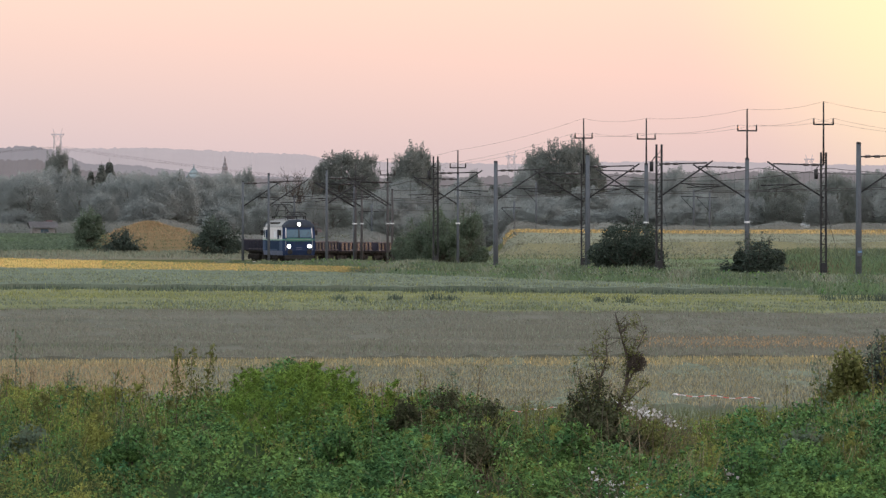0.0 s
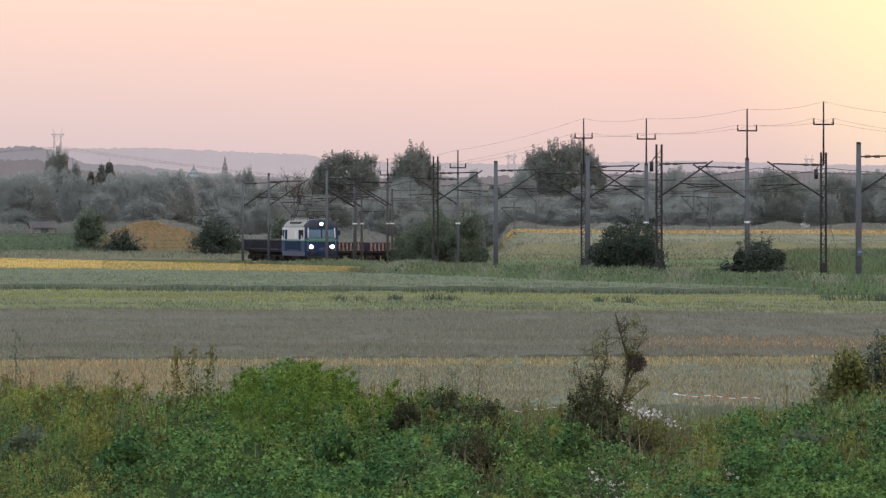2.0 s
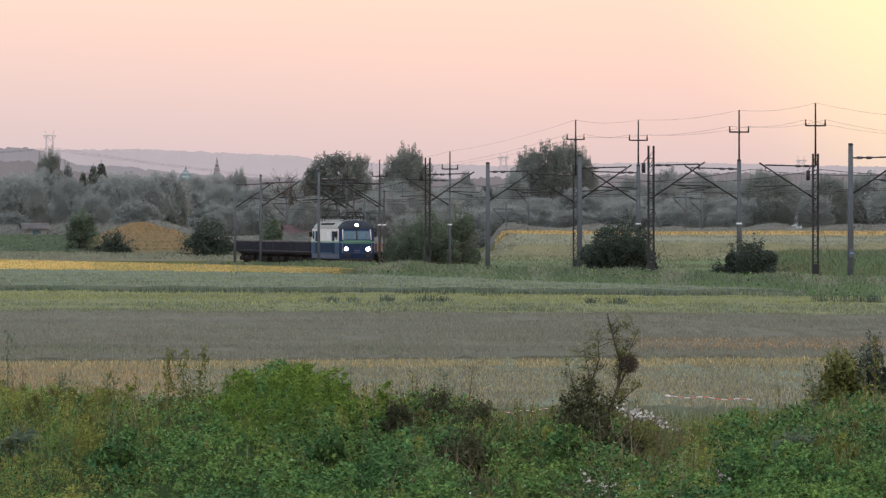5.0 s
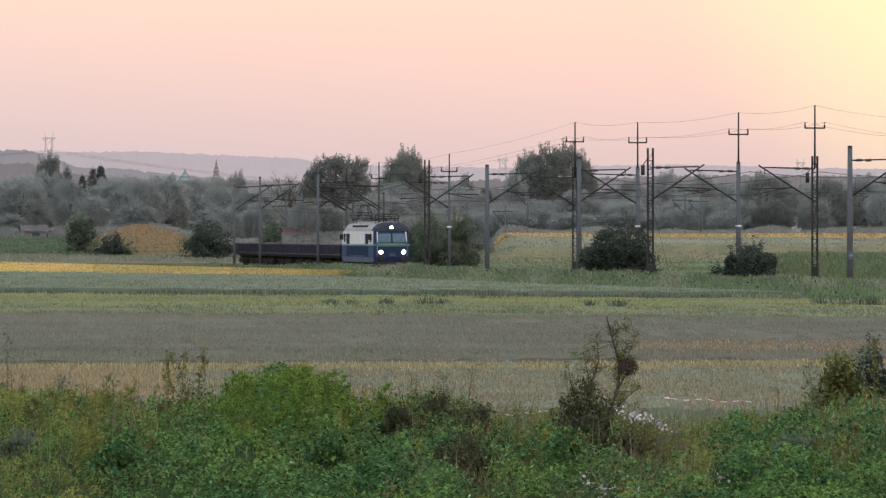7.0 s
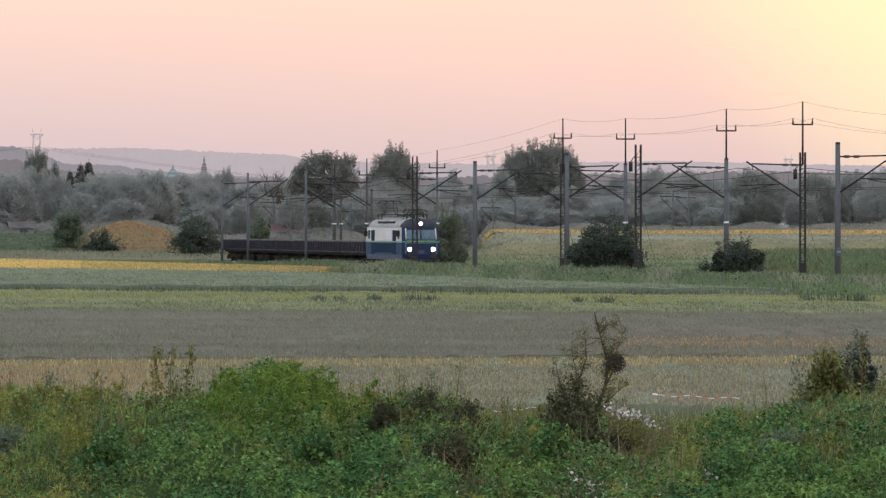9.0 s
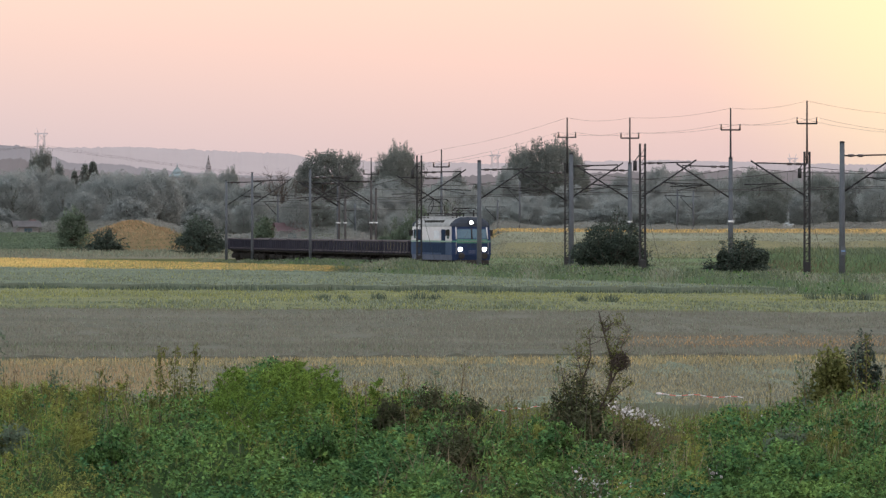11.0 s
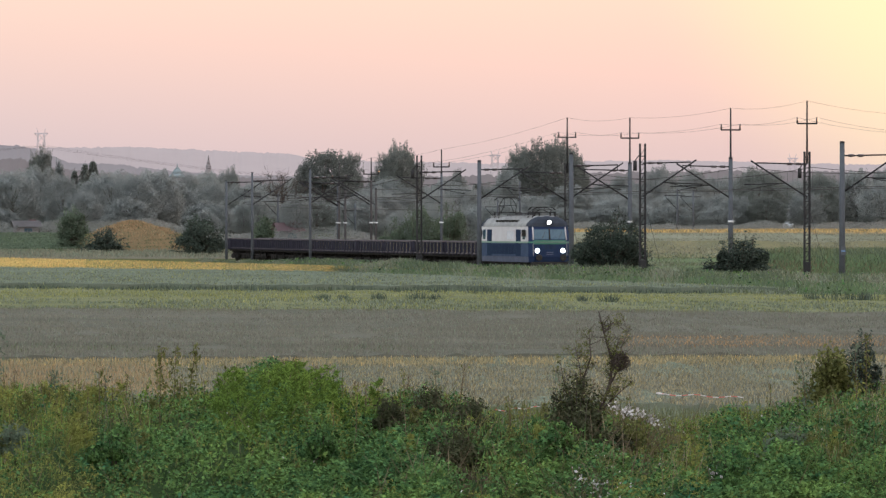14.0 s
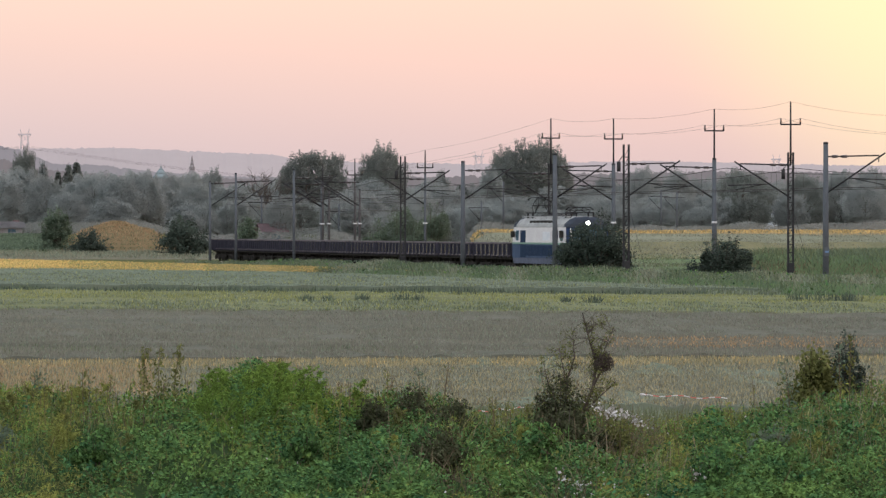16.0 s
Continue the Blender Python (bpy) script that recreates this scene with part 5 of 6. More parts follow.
patch("verge", "dry grey-green grass between the ripe strip and the green crop", M_VERGE, -200, 470, 733, 757, 0.1, 0.1)
tagged(quad_cloud("golden_ears", blade_quads(scatter_patch(892, 1800, 820, 850, 12000, 0.3), RNG.uniform(0.2, 0.45, 12000), 0.1, 0.3), (M_WHEAT_EAR, M_GOLD_EAR), slots=RNG.choice(2, 12000)), "golden ears standing over the ripe field", "grain", kind="stuff")
tagged(quad_cloud("crop_leaves", leaf_quads(scatter_patch(-200, 165, 752, 806, 11000, 0.55), 0.3, 0.7), M_LEAF_MID), "green leaves of a low field crop", "crop", kind="stuff")


def build_mound():
    c = at(266, 447, 768)
    verts, faces, n, m = [], [], 36, 14
    for j in range(m + 1):
        r = j / m
        for i in range(n):
            a = i * math.tau / n
            x, y = c.x + math.cos(a) * r * 6.7, c.y + math.sin(a) * r * 15
            z = 2.9 * math.cos(r * math.pi / 2) ** 0.7 * (1 + 0.12 * noise.noise(Vector((x * 0.4, y * 0.2, 1))))
            verts.append((x, y, ground_z(x, y) - 0.1 + z))
    for j in range(m):
        for i in range(n):
            faces.append((j * n + i, j * n + (i + 1) % n, (j + 1) * n + (i + 1) % n, (j + 1) * n + i))
    ob = tagged(mesh_object("grassy_mound", verts, faces, M_ORANGE, smooth=True), "rounded earth mound covered with dry orange grass", "mound")
    v = np.array(verts)
    k = 15000
    idx = RNG.integers(n, len(v), k)
    pick = v[idx] + RNG.normal(0, 0.25, (k, 3)) * np.array([1, 1, 0.1])
    green = (idx // n / m + RNG.normal(0, 0.12, k)) > 0.8
    quad_cloud("dry_grass", blade_quads(pick - np.array([0, 0, 0.1]), RNG.uniform(0.15, 0.4, k), 0.06, 0.45), (M_ORANGE_TUFT, M_GRASS), ob, np.where(green, 1, RNG.choice(2, k, p=(0.85, 0.15))))


build_mound()


def rough_grass(name, label, x0, x1, d0, d1, n, h, w, mats, weights, lift=0.2):
    """Tufts standing over a piece of rough land."""
    tagged(quad_cloud(name, blade_quads(scatter_patch(x0, x1, d0, d1, n, lift), RNG.uniform(0.4, 1.0, n) * h, w, 0.4), mats, slots=RNG.choice(len(mats), n, p=weights)), label, "grass", kind="stuff")


rough_grass("verge_grass", "dry grey grass beside the ripe strip", -200, 470, 733, 757, 9000, 0.5, 0.09, (M_MEADOW_TUFT, M_GREY_TUFT), (0.6, 0.4), 0.05)
rough_grass("meadow_tufts", "grey-green tufts of the rough meadow", 880, 1800, 738, 818, 22000, 0.25, 0.1, (M_MEADOW_TUFT, M_WHEAT_STALK), (0.7, 0.3), 0.25)
rough_grass("lower_tufts", "green tufts of the rough lower meadow", 850, 1800, 650, 740, 18000, 0.35, 0.09, (M_GREY_TUFT, M_GRASS, M_MEADOW_TUFT), (0.35, 0.5, 0.15), 0.25)


# ---- grass along the embankment ----
def embankment_grass():
    n = 70000
    s = RNG.uniform(-260, 90, n)
    near = np.array([toe(a) for a in s])
    side = np.where(RNG.uniform(0, 1, n) < 0.72, near + (-3.4 - near) * RNG.uniform(-0.05, 1, n), RNG.uniform(7.6, 13, n))
    pts = []
    for a, b in zip(s, side):
        p = line_at(a, b)
        pts.append((p.x, p.y, bank_height(a, b)))
    pts = np.array(pts)
    patchy = np.array([0.65 + 0.55 * noise.noise(Vector((p[0] * 0.35, p[1] * 0.05, 2))) for p in pts])
    h = np.clip(patchy, 0.2, 1.1) * RNG.uniform(0.4, 0.95, n)
    dry = np.array([noise.noise(Vector((p[0] * 0.5, p[1] * 0.04, 8))) for p in pts]) + RNG.normal(0, 0.15, n)
    slots = np.where(dry > 0.22, RNG.choice([2, 3], n, p=(0.4, 0.6)), np.where(dry < -0.1, RNG.choice([0, 1], n, p=(0.45, 0.55)), RNG.choice([0, 1, 2], n, p=(0.55, 0.15, 0.3))))
    tagged(quad_cloud("embankment_grass", blade_quads(pts, h, 0.04, 0.45), (M_GRASS, M_LEAF_MID, M_GREY_TUFT, M_MEADOW_TUFT), slots=slots), "tall green and dry grass on the railway embankment", "grass", kind="stuff")
    c = pts[RNG.integers(0, n, 9000)] + np.stack([RNG.normal(0, 0.3, 9000), RNG.normal(0, 0.5, 9000), RNG.uniform(0.05, 0.55, 9000)], 1)
    tagged(quad_cloud("embankment_weeds", leaf_quads(c, RNG.uniform(0.1, 0.25, 9000), 0.6), (M_LEAF_MID, M_LEAF_BRAMBLE), slots=RNG.choice(2, 9000)), "leafy weeds on the railway embankment", "weeds", kind="stuff")


embankment_grass()


def far_bank_grass():
    n = 60000
    s, side = RNG.uniform(-270, BANK_END + 4, n), RNG.uniform(9.4, 24, n)
    pts = np.array([line_at(a, b, far_bank(a, b) - 0.04) for a, b in zip(s, side)])
    mix = np.array([noise.noise(Vector((a * 0.05, b * 0.3, 12))) for a, b in zip(s, side)]) + RNG.normal(0, 0.14, n) + np.where(side < 12.5, 0.22, -0.12)
    slots = np.where(mix > 0.2, RNG.choice([2, 3], n), np.where(mix < -0.05, RNG.choice([0, 1], n), 0))
    tagged(quad_cloud("bank_grass", blade_quads(pts, RNG.uniform(0.2, 0.6, n), 0.045, 0.45), (M_GRASS, M_LEAF_MID, M_GRASS, M_DRY), slots=slots), "rough green and dry grass on the bank", "grass", kind="stuff")


far_bank_grass()


# ---- crops of the fields this side ----
def crop(name, label, far, near, height, n, h, w, mats, weights, x0=-120, x1=1690, lean=0.2, head=0.25, clump=0.0, rise=0.0):
    xs = RNG.uniform(x0, x1, n)
    k = xs / 1568
    j = RNG.uniform(0, 1, n)
    y = (far[0] + (far[1] - far[0]) * k) * (1 - j) + (near[0] + (near[1] - near[0]) * k) * j
    top = height + rise * (1 - j)
    d = (EYE - top) * F / (y - HORIZON)
    feet = np.stack([(xs - 784) / F * d, d, top + np.full(n, -h * 0.62 + max(0, 0.22 - h) * 0.45)], 1)
    hh = h * RNG.uniform(0.7, 1.15, n)
    if clump:
        hh *= np.array([1 + clump * noise.noise(Vector((p[0] * 0.22, p[1] * 0.12, height))) for p in feet])
    return tagged(quad_cloud(name, blade_quads(feet, hh, w, lean, head=head), mats, slots=RNG.choice(len(mats), n, p=weights)), label, "crop", kind="stuff")


crop("wheat_ears", "nodding yellow wheat ears over grey-green stalks", (641, 634), (735, 715), 0.75, 130000, 0.17, 0.017, (M_WHEAT_EAR, M_WHEAT_STALK), (0.36, 0.64), lean=0.3)
crop("wheat_edge", "bright wheat ears along the field's far edge", (640, 633), (652, 645), 0.78, 12000, 0.24, 0.02, (M_WHEAT_EAR, M_GOLD_EAR), (0.92, 0.08))
crop("dry_grass_seed", "fine grey seed heads of the dry grass field", (548, 555), (633, 627), 0.7, 95000, 0.15, 0.024, (M_SEED_GRASS, M_GREY_TUFT), (0.86, 0.14), clump=0.5)
crop("barley_ears", "yellow-green barley ears", (513, 524), (531, 537), 0.7, 18000, 0.2, 0.045, (M_LIGHT_TUFT, M_GREY_TUFT), (0.8, 0.2), clump=0.4)
crop("barley_weeds", "grey-green weeds in the barley's near half", (531, 537), (548, 554), 0.7, 20000, 0.24, 0.045, (M_GREY_TUFT, M_LIGHT_TUFT, M_GRASS), (0.6, 0.2, 0.2), clump=0.5)
crop("oat_ears", "grey-green oat panicles", (474, 487), (502, 513), 0.75, 32000, 0.2, 0.06, (M_GREY_TUFT, M_LIGHT_TUFT), (0.85, 0.15), x1=1400, clump=0.3)
crop("ripe_ears", "golden ears of the ripe strip", (457, 497), (474, 494), 0.75, 16000, 0.2, 0.06, (M_GOLD_EAR, M_LIGHT_TUFT), (0.7, 0.3), x1=420, rise=0.4)
crop("ripening_ears", "yellow-green ears of the strip's unripe end", (457, 497), (474, 494), 0.75, 14000, 0.2, 0.06, (M_GOLD_EAR, M_LIGHT_TUFT, M_GREY_TUFT), (0.22, 0.6, 0.18), x0=420, x1=900, rise=0.4)
crop("golden_end", "scattered golden ears where the strip turns green", (457, 497), (474, 494), 0.75, 6000, 0.2, 0.06, (M_GOLD_EAR, M_LIGHT_TUFT), (0.8, 0.2), x0=400, x1=620, rise=0.4)
crop("unripe_patches", "unripe green ears in the golden strip", (457, 497), (474, 494), 0.75, 5000, 0.2, 0.06, (M_LIGHT_TUFT, M_GREY_TUFT), (0.7, 0.3), x0=180, x1=440, rise=0.4)
crop("field_margin", "soft grey-green grass between the wheat and the weeds", (738, 722), (772, 760), 0.6, 34000, 0.5, 0.014, (M_GREY_TUFT, M_LEAF_OLIVE, M_GRASS), (0.35, 0.3, 0.35), clump=0.5)
# Three dark edge strips: the crop edges' shadow is put into their colour.
crop("oat_edge", "dark green blades for the shaded face of the oats' near edge", (501, 512), (513, 523), 0.5, 16000, 0.55, 0.05, (M_LEAF_MID, M_LEAF_DARK, M_GRASS), (0.35, 0.5, 0.15), x1=1400, clump=0.4)
crop("barley_edge", "weeds along the barley's near edge, darkened for its shadow line", (546, 552), (552, 556), 0.6, 6000, 0.3, 0.05, (M_GRASS, M_LEAF_MID), (0.6, 0.4), clump=0.6)
crop("dry_grass_edge", "dark green blades for the shadow along the dry grass edge", (622, 620), (641, 634), 0.6, 9000, 0.3, 0.04, (M_GRASS, M_LEAF_MID, M_SEED_GRASS), (0.4, 0.25, 0.35), clump=0.7)
crop("oat_end", "rough weeds where the oats thin out", (486, 486), (519, 521), 0.62, 9000, 0.4, 0.07, (M_GREY_TUFT, M_GRASS, M_LEAF_MID), (0.55, 0.35, 0.1), x0=1310, x1=1440, clump=0.6)
crop("orange_grass", "orange dry grass patch beside the wheat", (592, 600), (622, 616), 0.72, 9000, 0.17, 0.045, (M_ORANGE_TUFT, M_SEED_GRASS), (0.35, 0.65), x0=1130, x1=1690)
crop("orange_wheat", "orange ripe patch in the wheat", (648, 648), (705, 690), 0.76, 11000, 0.34, 0.017, (M_ORANGE_TUFT, M_WHEAT_EAR), (0.5, 0.5), x0=-120, x1=330)


def field_tuft(x, y, w, seed):
    rng = np.random.default_rng(seed)
    d = (EYE - 0.5) * F / (y - HORIZON)
    p = at(x, y, d)
    ob = new("grass_tuft")
    ob.location = (p.x, d, 0.38)
    n = 130
    feet = np.stack([rng.normal(0, w * 0.22, n), rng.normal(0, 0.4, n), np.zeros(n)], 1)
    quad_cloud("tuft_blade", blade_quads(feet, rng.uniform(0.3, 0.8, n) * (0.7 + 0.3 * min(w, 1)), 0.04, 0.3, rng=rng), (M_LEAF_MID, M_LEAF_DARK), ob, rng.choice(2, n))["kind"] = "stuff"
    tagged(ob, "dark green weed tuft in the barley strip", "tuft", group="weed tufts in the barley")


for i_, (x_, y_, w_) in enumerate(((600, 541, 0.7), (640, 540, 0.4), (700, 540, 0.7), (768, 540, 1.0), (800, 540, 0.5), (1060, 542, 0.4), (1110, 543, 0.8), (1470, 540, 1.4), (1525, 541, 2.0), (1560, 541, 1.2))):
    field_tuft(x_, y_, w_, 100 + i_)


# ---- the weeds before the fields ----
CANOPY_X = (-200, 0, 130, 200, 300, 390, 430, 470, 540, 600, 640, 700, 740, 800, 850, 900, 960, 1000, 1060, 1120, 1200, 1260, 1330, 1440, 1490, 1570, 1800)
CANOPY_Y = (690, 694, 692, 704, 708, 698, 684, 666, 662, 680, 706, 718, 706, 696, 724, 738, 742, 728, 716, 734, 762, 752, 744, 720, 700, 696, 690)


def canopy(x, d):
    """Height of the weeds' top over the plain on the sight line x at distance d."""
    crest = EYE + (HORIZON - np.interp(x, CANOPY_X, CANOPY_Y)) / F * 118
    near = 0.22
    k = smooth01(92, 117, d)
    bump = 0.6 * noise.noise(Vector((x * 0.011, d * 0.16, 0))) + 0.24 * noise.noise(Vector((x * 0.032, d * 0.42, 4)))
    return (near + (crest - near) * k) * (1 - smooth01(118, 126, d) * 0.9) + bump * (1 - 0.62 * k) * (1 if d < 120 else 0.2)


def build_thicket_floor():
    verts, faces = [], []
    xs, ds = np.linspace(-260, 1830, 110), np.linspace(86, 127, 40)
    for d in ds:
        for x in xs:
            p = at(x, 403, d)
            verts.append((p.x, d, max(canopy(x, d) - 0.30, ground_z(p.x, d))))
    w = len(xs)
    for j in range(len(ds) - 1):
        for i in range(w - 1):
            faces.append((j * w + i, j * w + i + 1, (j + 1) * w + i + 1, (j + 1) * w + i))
    tagged(mesh_object("weed_bank", verts, faces, M_BANK, smooth=True), "dark green sheet under the weeds, gap shade in its colour", "weeds", kind="stuff")


build_thicket_floor()


def thicket_points(n, x0=-150, x1=1720, d0=90, d1=122, deep=0.32, up=0.05, where=None):
    pts = []
    while len(pts) < n:
        x, u = RNG.uniform(x0, x1), RNG.uniform(0, 1)
        d = 1 / (1 / d0 + (1 / d1 - 1 / d0) * u)
        if where is not None and RNG.uniform(0, 1) > where(x, d):
            continue
        p = at(x, 403, d)
        pts.append((p.x, d, canopy(x, d) + up - deep * RNG.uniform(0, 1) ** 1.5))
    return np.array(pts)


def blob(cx, wx, x):
    return math.exp(-((x - cx) / wx) ** 2)


def patchy(seed, cut=0.0, sx=0.01, sd=0.15):
    return lambda x, d: 1.0 if noise.noise(Vector((x * sx, d * sd, seed))) > cut else 0.04


def leaves(name, label, pts, size, mat, slim=0.65, category="weeds"):
    n = len(pts)
    tagged(quad_cloud(name, leaf_quads(pts, RNG.uniform(0.6, 1.35, n) * size, slim), mat), label, category, kind="stuff")


def clustered(centres, per, spread):
    """Leaves gathered in low domes round the centres."""
    off = RNG.normal(0, spread, (len(centres) * per, 3)) * np.array([1, 1, 0.25])
    off[:, 2] += spread * 0.9 - 0.5 * (off[:, 0] ** 2 + off[:, 1] ** 2) / spread
    return np.repeat(centres, per, 0) + off


def bramble_ground(x, d):
    """Where brambles rather than fine weeds cover the bank."""
    k = max(blob(720, 330, x), blob(1420, 170, x)) * (1.0 if d < 108 else 0.35)
    k *= 1 - max(0.95 * blob(868, 48, x), 0.8 * blob(1060, 60, x) * (1 if d > 104 else 0.3))
    return k if noise.noise(Vector((x * 0.01, d * 0.15, 1))) > -0.25 else 0.08 * k


c_ = thicket_points(3600, deep=0.18, up=0.06, where=bramble_ground)
b_ = clustered(c_, 24, 0.12)
tagged(quad_cloud("bramble_leaves", leaf_quads(b_, RNG.uniform(0.6, 1.3, len(b_)) * 0.078, 0.75, droop=0.35, flat=True), M_LEAF_BRAMBLE), "broad green bramble leaves of the bank", "weeds", kind="stuff")
leaves("low_leaves", "dark green low leaves of the bank", thicket_points(42000, deep=0.5, where=patchy(1, -0.1)), 0.06, M_LEAF_BRAMBLE, 0.7)
leaves("weed_leaves", "fine olive weed leaves", thicket_points(34000, where=lambda x, d: max(patchy(2, 0.0)(x, d) * 0.6, blob(60, 170, x))), 0.06, M_LEAF_OLIVE, 0.3)
c_ = thicket_points(420, deep=0.05, up=0.1, where=lambda x, d: max(0.9 * blob(90, 130, x), 0.7 * blob(1240, 110, x), 0.4 * blob(930, 60, x), 0.06))
b_ = clustered(c_, 22, 0.07)
tagged(quad_cloud("goldenrod_tops", leaf_quads(b_, RNG.uniform(0.6, 1.3, len(b_)) * 0.05, 0.4, droop=-0.2), M_LEAF_YELLOW), "yellow-green goldenrod tops in the weeds", "weeds", kind="stuff")
n_ = 3000
g_ = thicket_points(n_, d0=104, d1=120, up=0.0, where=lambda x, d: max(blob(1510, 70, x), 0.5 * blob(1230, 60, x), 0.25 * blob(230, 60, x)))
tagged(quad_cloud("pale_grass", blade_quads(g_ - np.array([0, 0, 0.15]), RNG.uniform(0.2, 0.42, n_), 0.01, 0.3), (M_SEED_GRASS, M_WHEAT_EAR, M_LEAF_OLIVE), slots=RNG.choice(3, n_, p=(0.25, 0.25, 0.5))), "pale dry grass in seed among the weeds", "grass", kind="stuff")
leaves("fresh_leaves", "bright green leaves of a lush clump", thicket_points(13000, d0=104, up=0.08, where=lambda x, d: max(blob(530, 90, x), 0.3 * blob(80, 60, x), 0.25 * blob(1280, 120, x), 0.05)), 0.075, M_LEAF_FRESH, 0.22)
leaves("yellow_flower_tops", "yellow goldenrod flower tops", thicket_points(2400, up=0.1, deep=0.15, where=lambda x, d: (0.7 if noise.noise(Vector((x * 0.02, d * 0.3, 9))) > 0.25 else 0.03)), 0.05, M_LEAF_YELLOW, 0.5)
n_ = 8000
g_ = thicket_points(n_, d0=100, where=lambda x, d: 0.25 + 0.75 * max(blob(1480, 100, x), blob(850, 140, x), blob(60, 120, x)))
tagged(quad_cloud("grass_blades", blade_quads(g_ - np.array([0, 0, 0.2]), RNG.uniform(0.2, 0.45, n_), 0.014, 0.35), (M_LEAF_OLIVE, M_DRY, M_LEAF_BRAMBLE), slots=RNG.choice(3, n_, p=(0.4, 0.04, 0.56))), "long grass blades in the weeds", "grass", kind="stuff")
g_ = thicket_points(900, d0=95, d1=118, where=lambda x, d: max(blob(840, 70, x), blob(1120, 120, x), 0.5 * blob(740, 60, x), 0.05))
tagged(quad_cloud("dry_twigs", blade_quads(g_ - np.array([0, 0, 0.15]), RNG.uniform(0.3, 0.8, 900), 0.01, 0.7), M_DRY), "dry brown twigs and stalks in the weeds", "twigs", kind="stuff")
leaves("pale_undersides", "pale flower specks low in the weeds", thicket_points(250, deep=0.1, where=lambda x, d: max(blob(1120, 70, x) * (1 if d < 104 else 0), 0.04)), 0.04, M_FLUFF, 0.8)


def tall_weed(seed, h, leafy, mat, spread=0.09, leaf=0.09):
    rng = np.random.default_rng(seed)
    ob = new("tall_weed")
    bm = bmesh.new()
    bend = rng.normal(0, 0.05, 2)
    pts = [Vector((bend[0] * (i / 6) ** 2 * h, bend[1] * (i / 6) ** 2 * h, h * i / 6)) for i in range(7)]
    tube(bm, pts, [0.011 - 0.001 * i for i in range(7)], 4)
    part("stem", bm, M_DRY, ob)
    z = rng.uniform(0.15, 1.0, leafy)
    c = np.stack([bend[0] * z * z * h + rng.normal(0, spread, leafy) * (1.1 - 0.6 * z), bend[1] * z * z * h + rng.normal(0, spread, leafy), z * h + rng.normal(0, 0.03, leafy)], 1)
    quad_cloud("leaves", leaf_quads(c, rng.uniform(0.6, 1.3, leafy) * leaf, 0.4, droop=0.7, rng=rng), mat, ob)
    tagged(ob, "tall upright weed with drooping leaves above the thicket", "weed", group="tall weeds")
    return ob


def put_weed(ob, x, top, d, h):
    p = at(x, top, d)
    ob.matrix_world = pose(p.x, d, p.z - h, 0, 0, RNG.uniform(0, 360))


for i_, (x_, y_, h_, l_) in enumerate(((312, 616, 1.35, 190), (337, 618, 1.35, 150), (363, 613, 1.4, 170), (28, 583, 1.5, 70), (425, 648, 1.1, 90), (120, 660, 1.0, 150), (205, 655, 1.0, 60))):
    put_weed(tall_weed(200 + i_, h_, l_, (M_LEAF_OLIVE, M_LEAF_MID)[i_ % 2 if i_ > 2 else 0], 0.07), x_, y_, 115 + i_ % 3, h_)
for i_, (x_, y_, h_, l_) in enumerate(((635, 648, 1.1, 30), (745, 655, 1.2, 50), (805, 650, 1.2, 110), (842, 640, 1.2, 30), (770, 690, 1.0, 160), (700, 672, 1.0, 30), (1025, 650, 1.2, 80), (1395, 668, 1.0, 30), (1458, 640, 1.3, 120), (1562, 590, 1.6, 110), (1545, 605, 1.5, 90))):
    put_weed(tall_weed(230 + i_, h_, l_, (M_LEAF_MID, M_LEAF_OLIVE)[i_ % 2], 0.08, 0.08), x_, y_, 113 + i_ % 4, h_)
for i_ in range(26):
    x_ = -40 + i_ * 64 + RNG.uniform(-25, 25)
    h_ = RNG.uniform(0.7, 1.0)
    put_weed(tall_weed(300 + i_, h_, int(RNG.uniform(30, 90)), (M_LEAF_OLIVE, M_LEAF_YELLOW, M_LEAF_FRESH)[i_ % 3], 0.06, 0.07), x_, float(np.interp(x_, CANOPY_X, CANOPY_Y)) - RNG.uniform(2, 32), RNG.uniform(110, 119), h_)


for i_ in range(56):
    x_ = float(RNG.uniform(-60, 1640))
    h_ = RNG.uniform(0.8, 1.15)
    put_weed(tall_weed(500 + i_, h_, int(RNG.uniform(25, 70)), (M_LEAF_OLIVE, M_LEAF_MID, M_LEAF_OLIVE, M_DRY)[i_ % 4], 0.05, 0.06), x_, float(np.interp(x_, CANOPY_X, CANOPY_Y)) - RNG.uniform(4, 46), RNG.uniform(112, 119), h_)


def place_in_weeds(ob, x, base_y, d):
    p = at(x, base_y, d)
    ob.matrix_world = pose(p.x, d, p.z)
    return ob


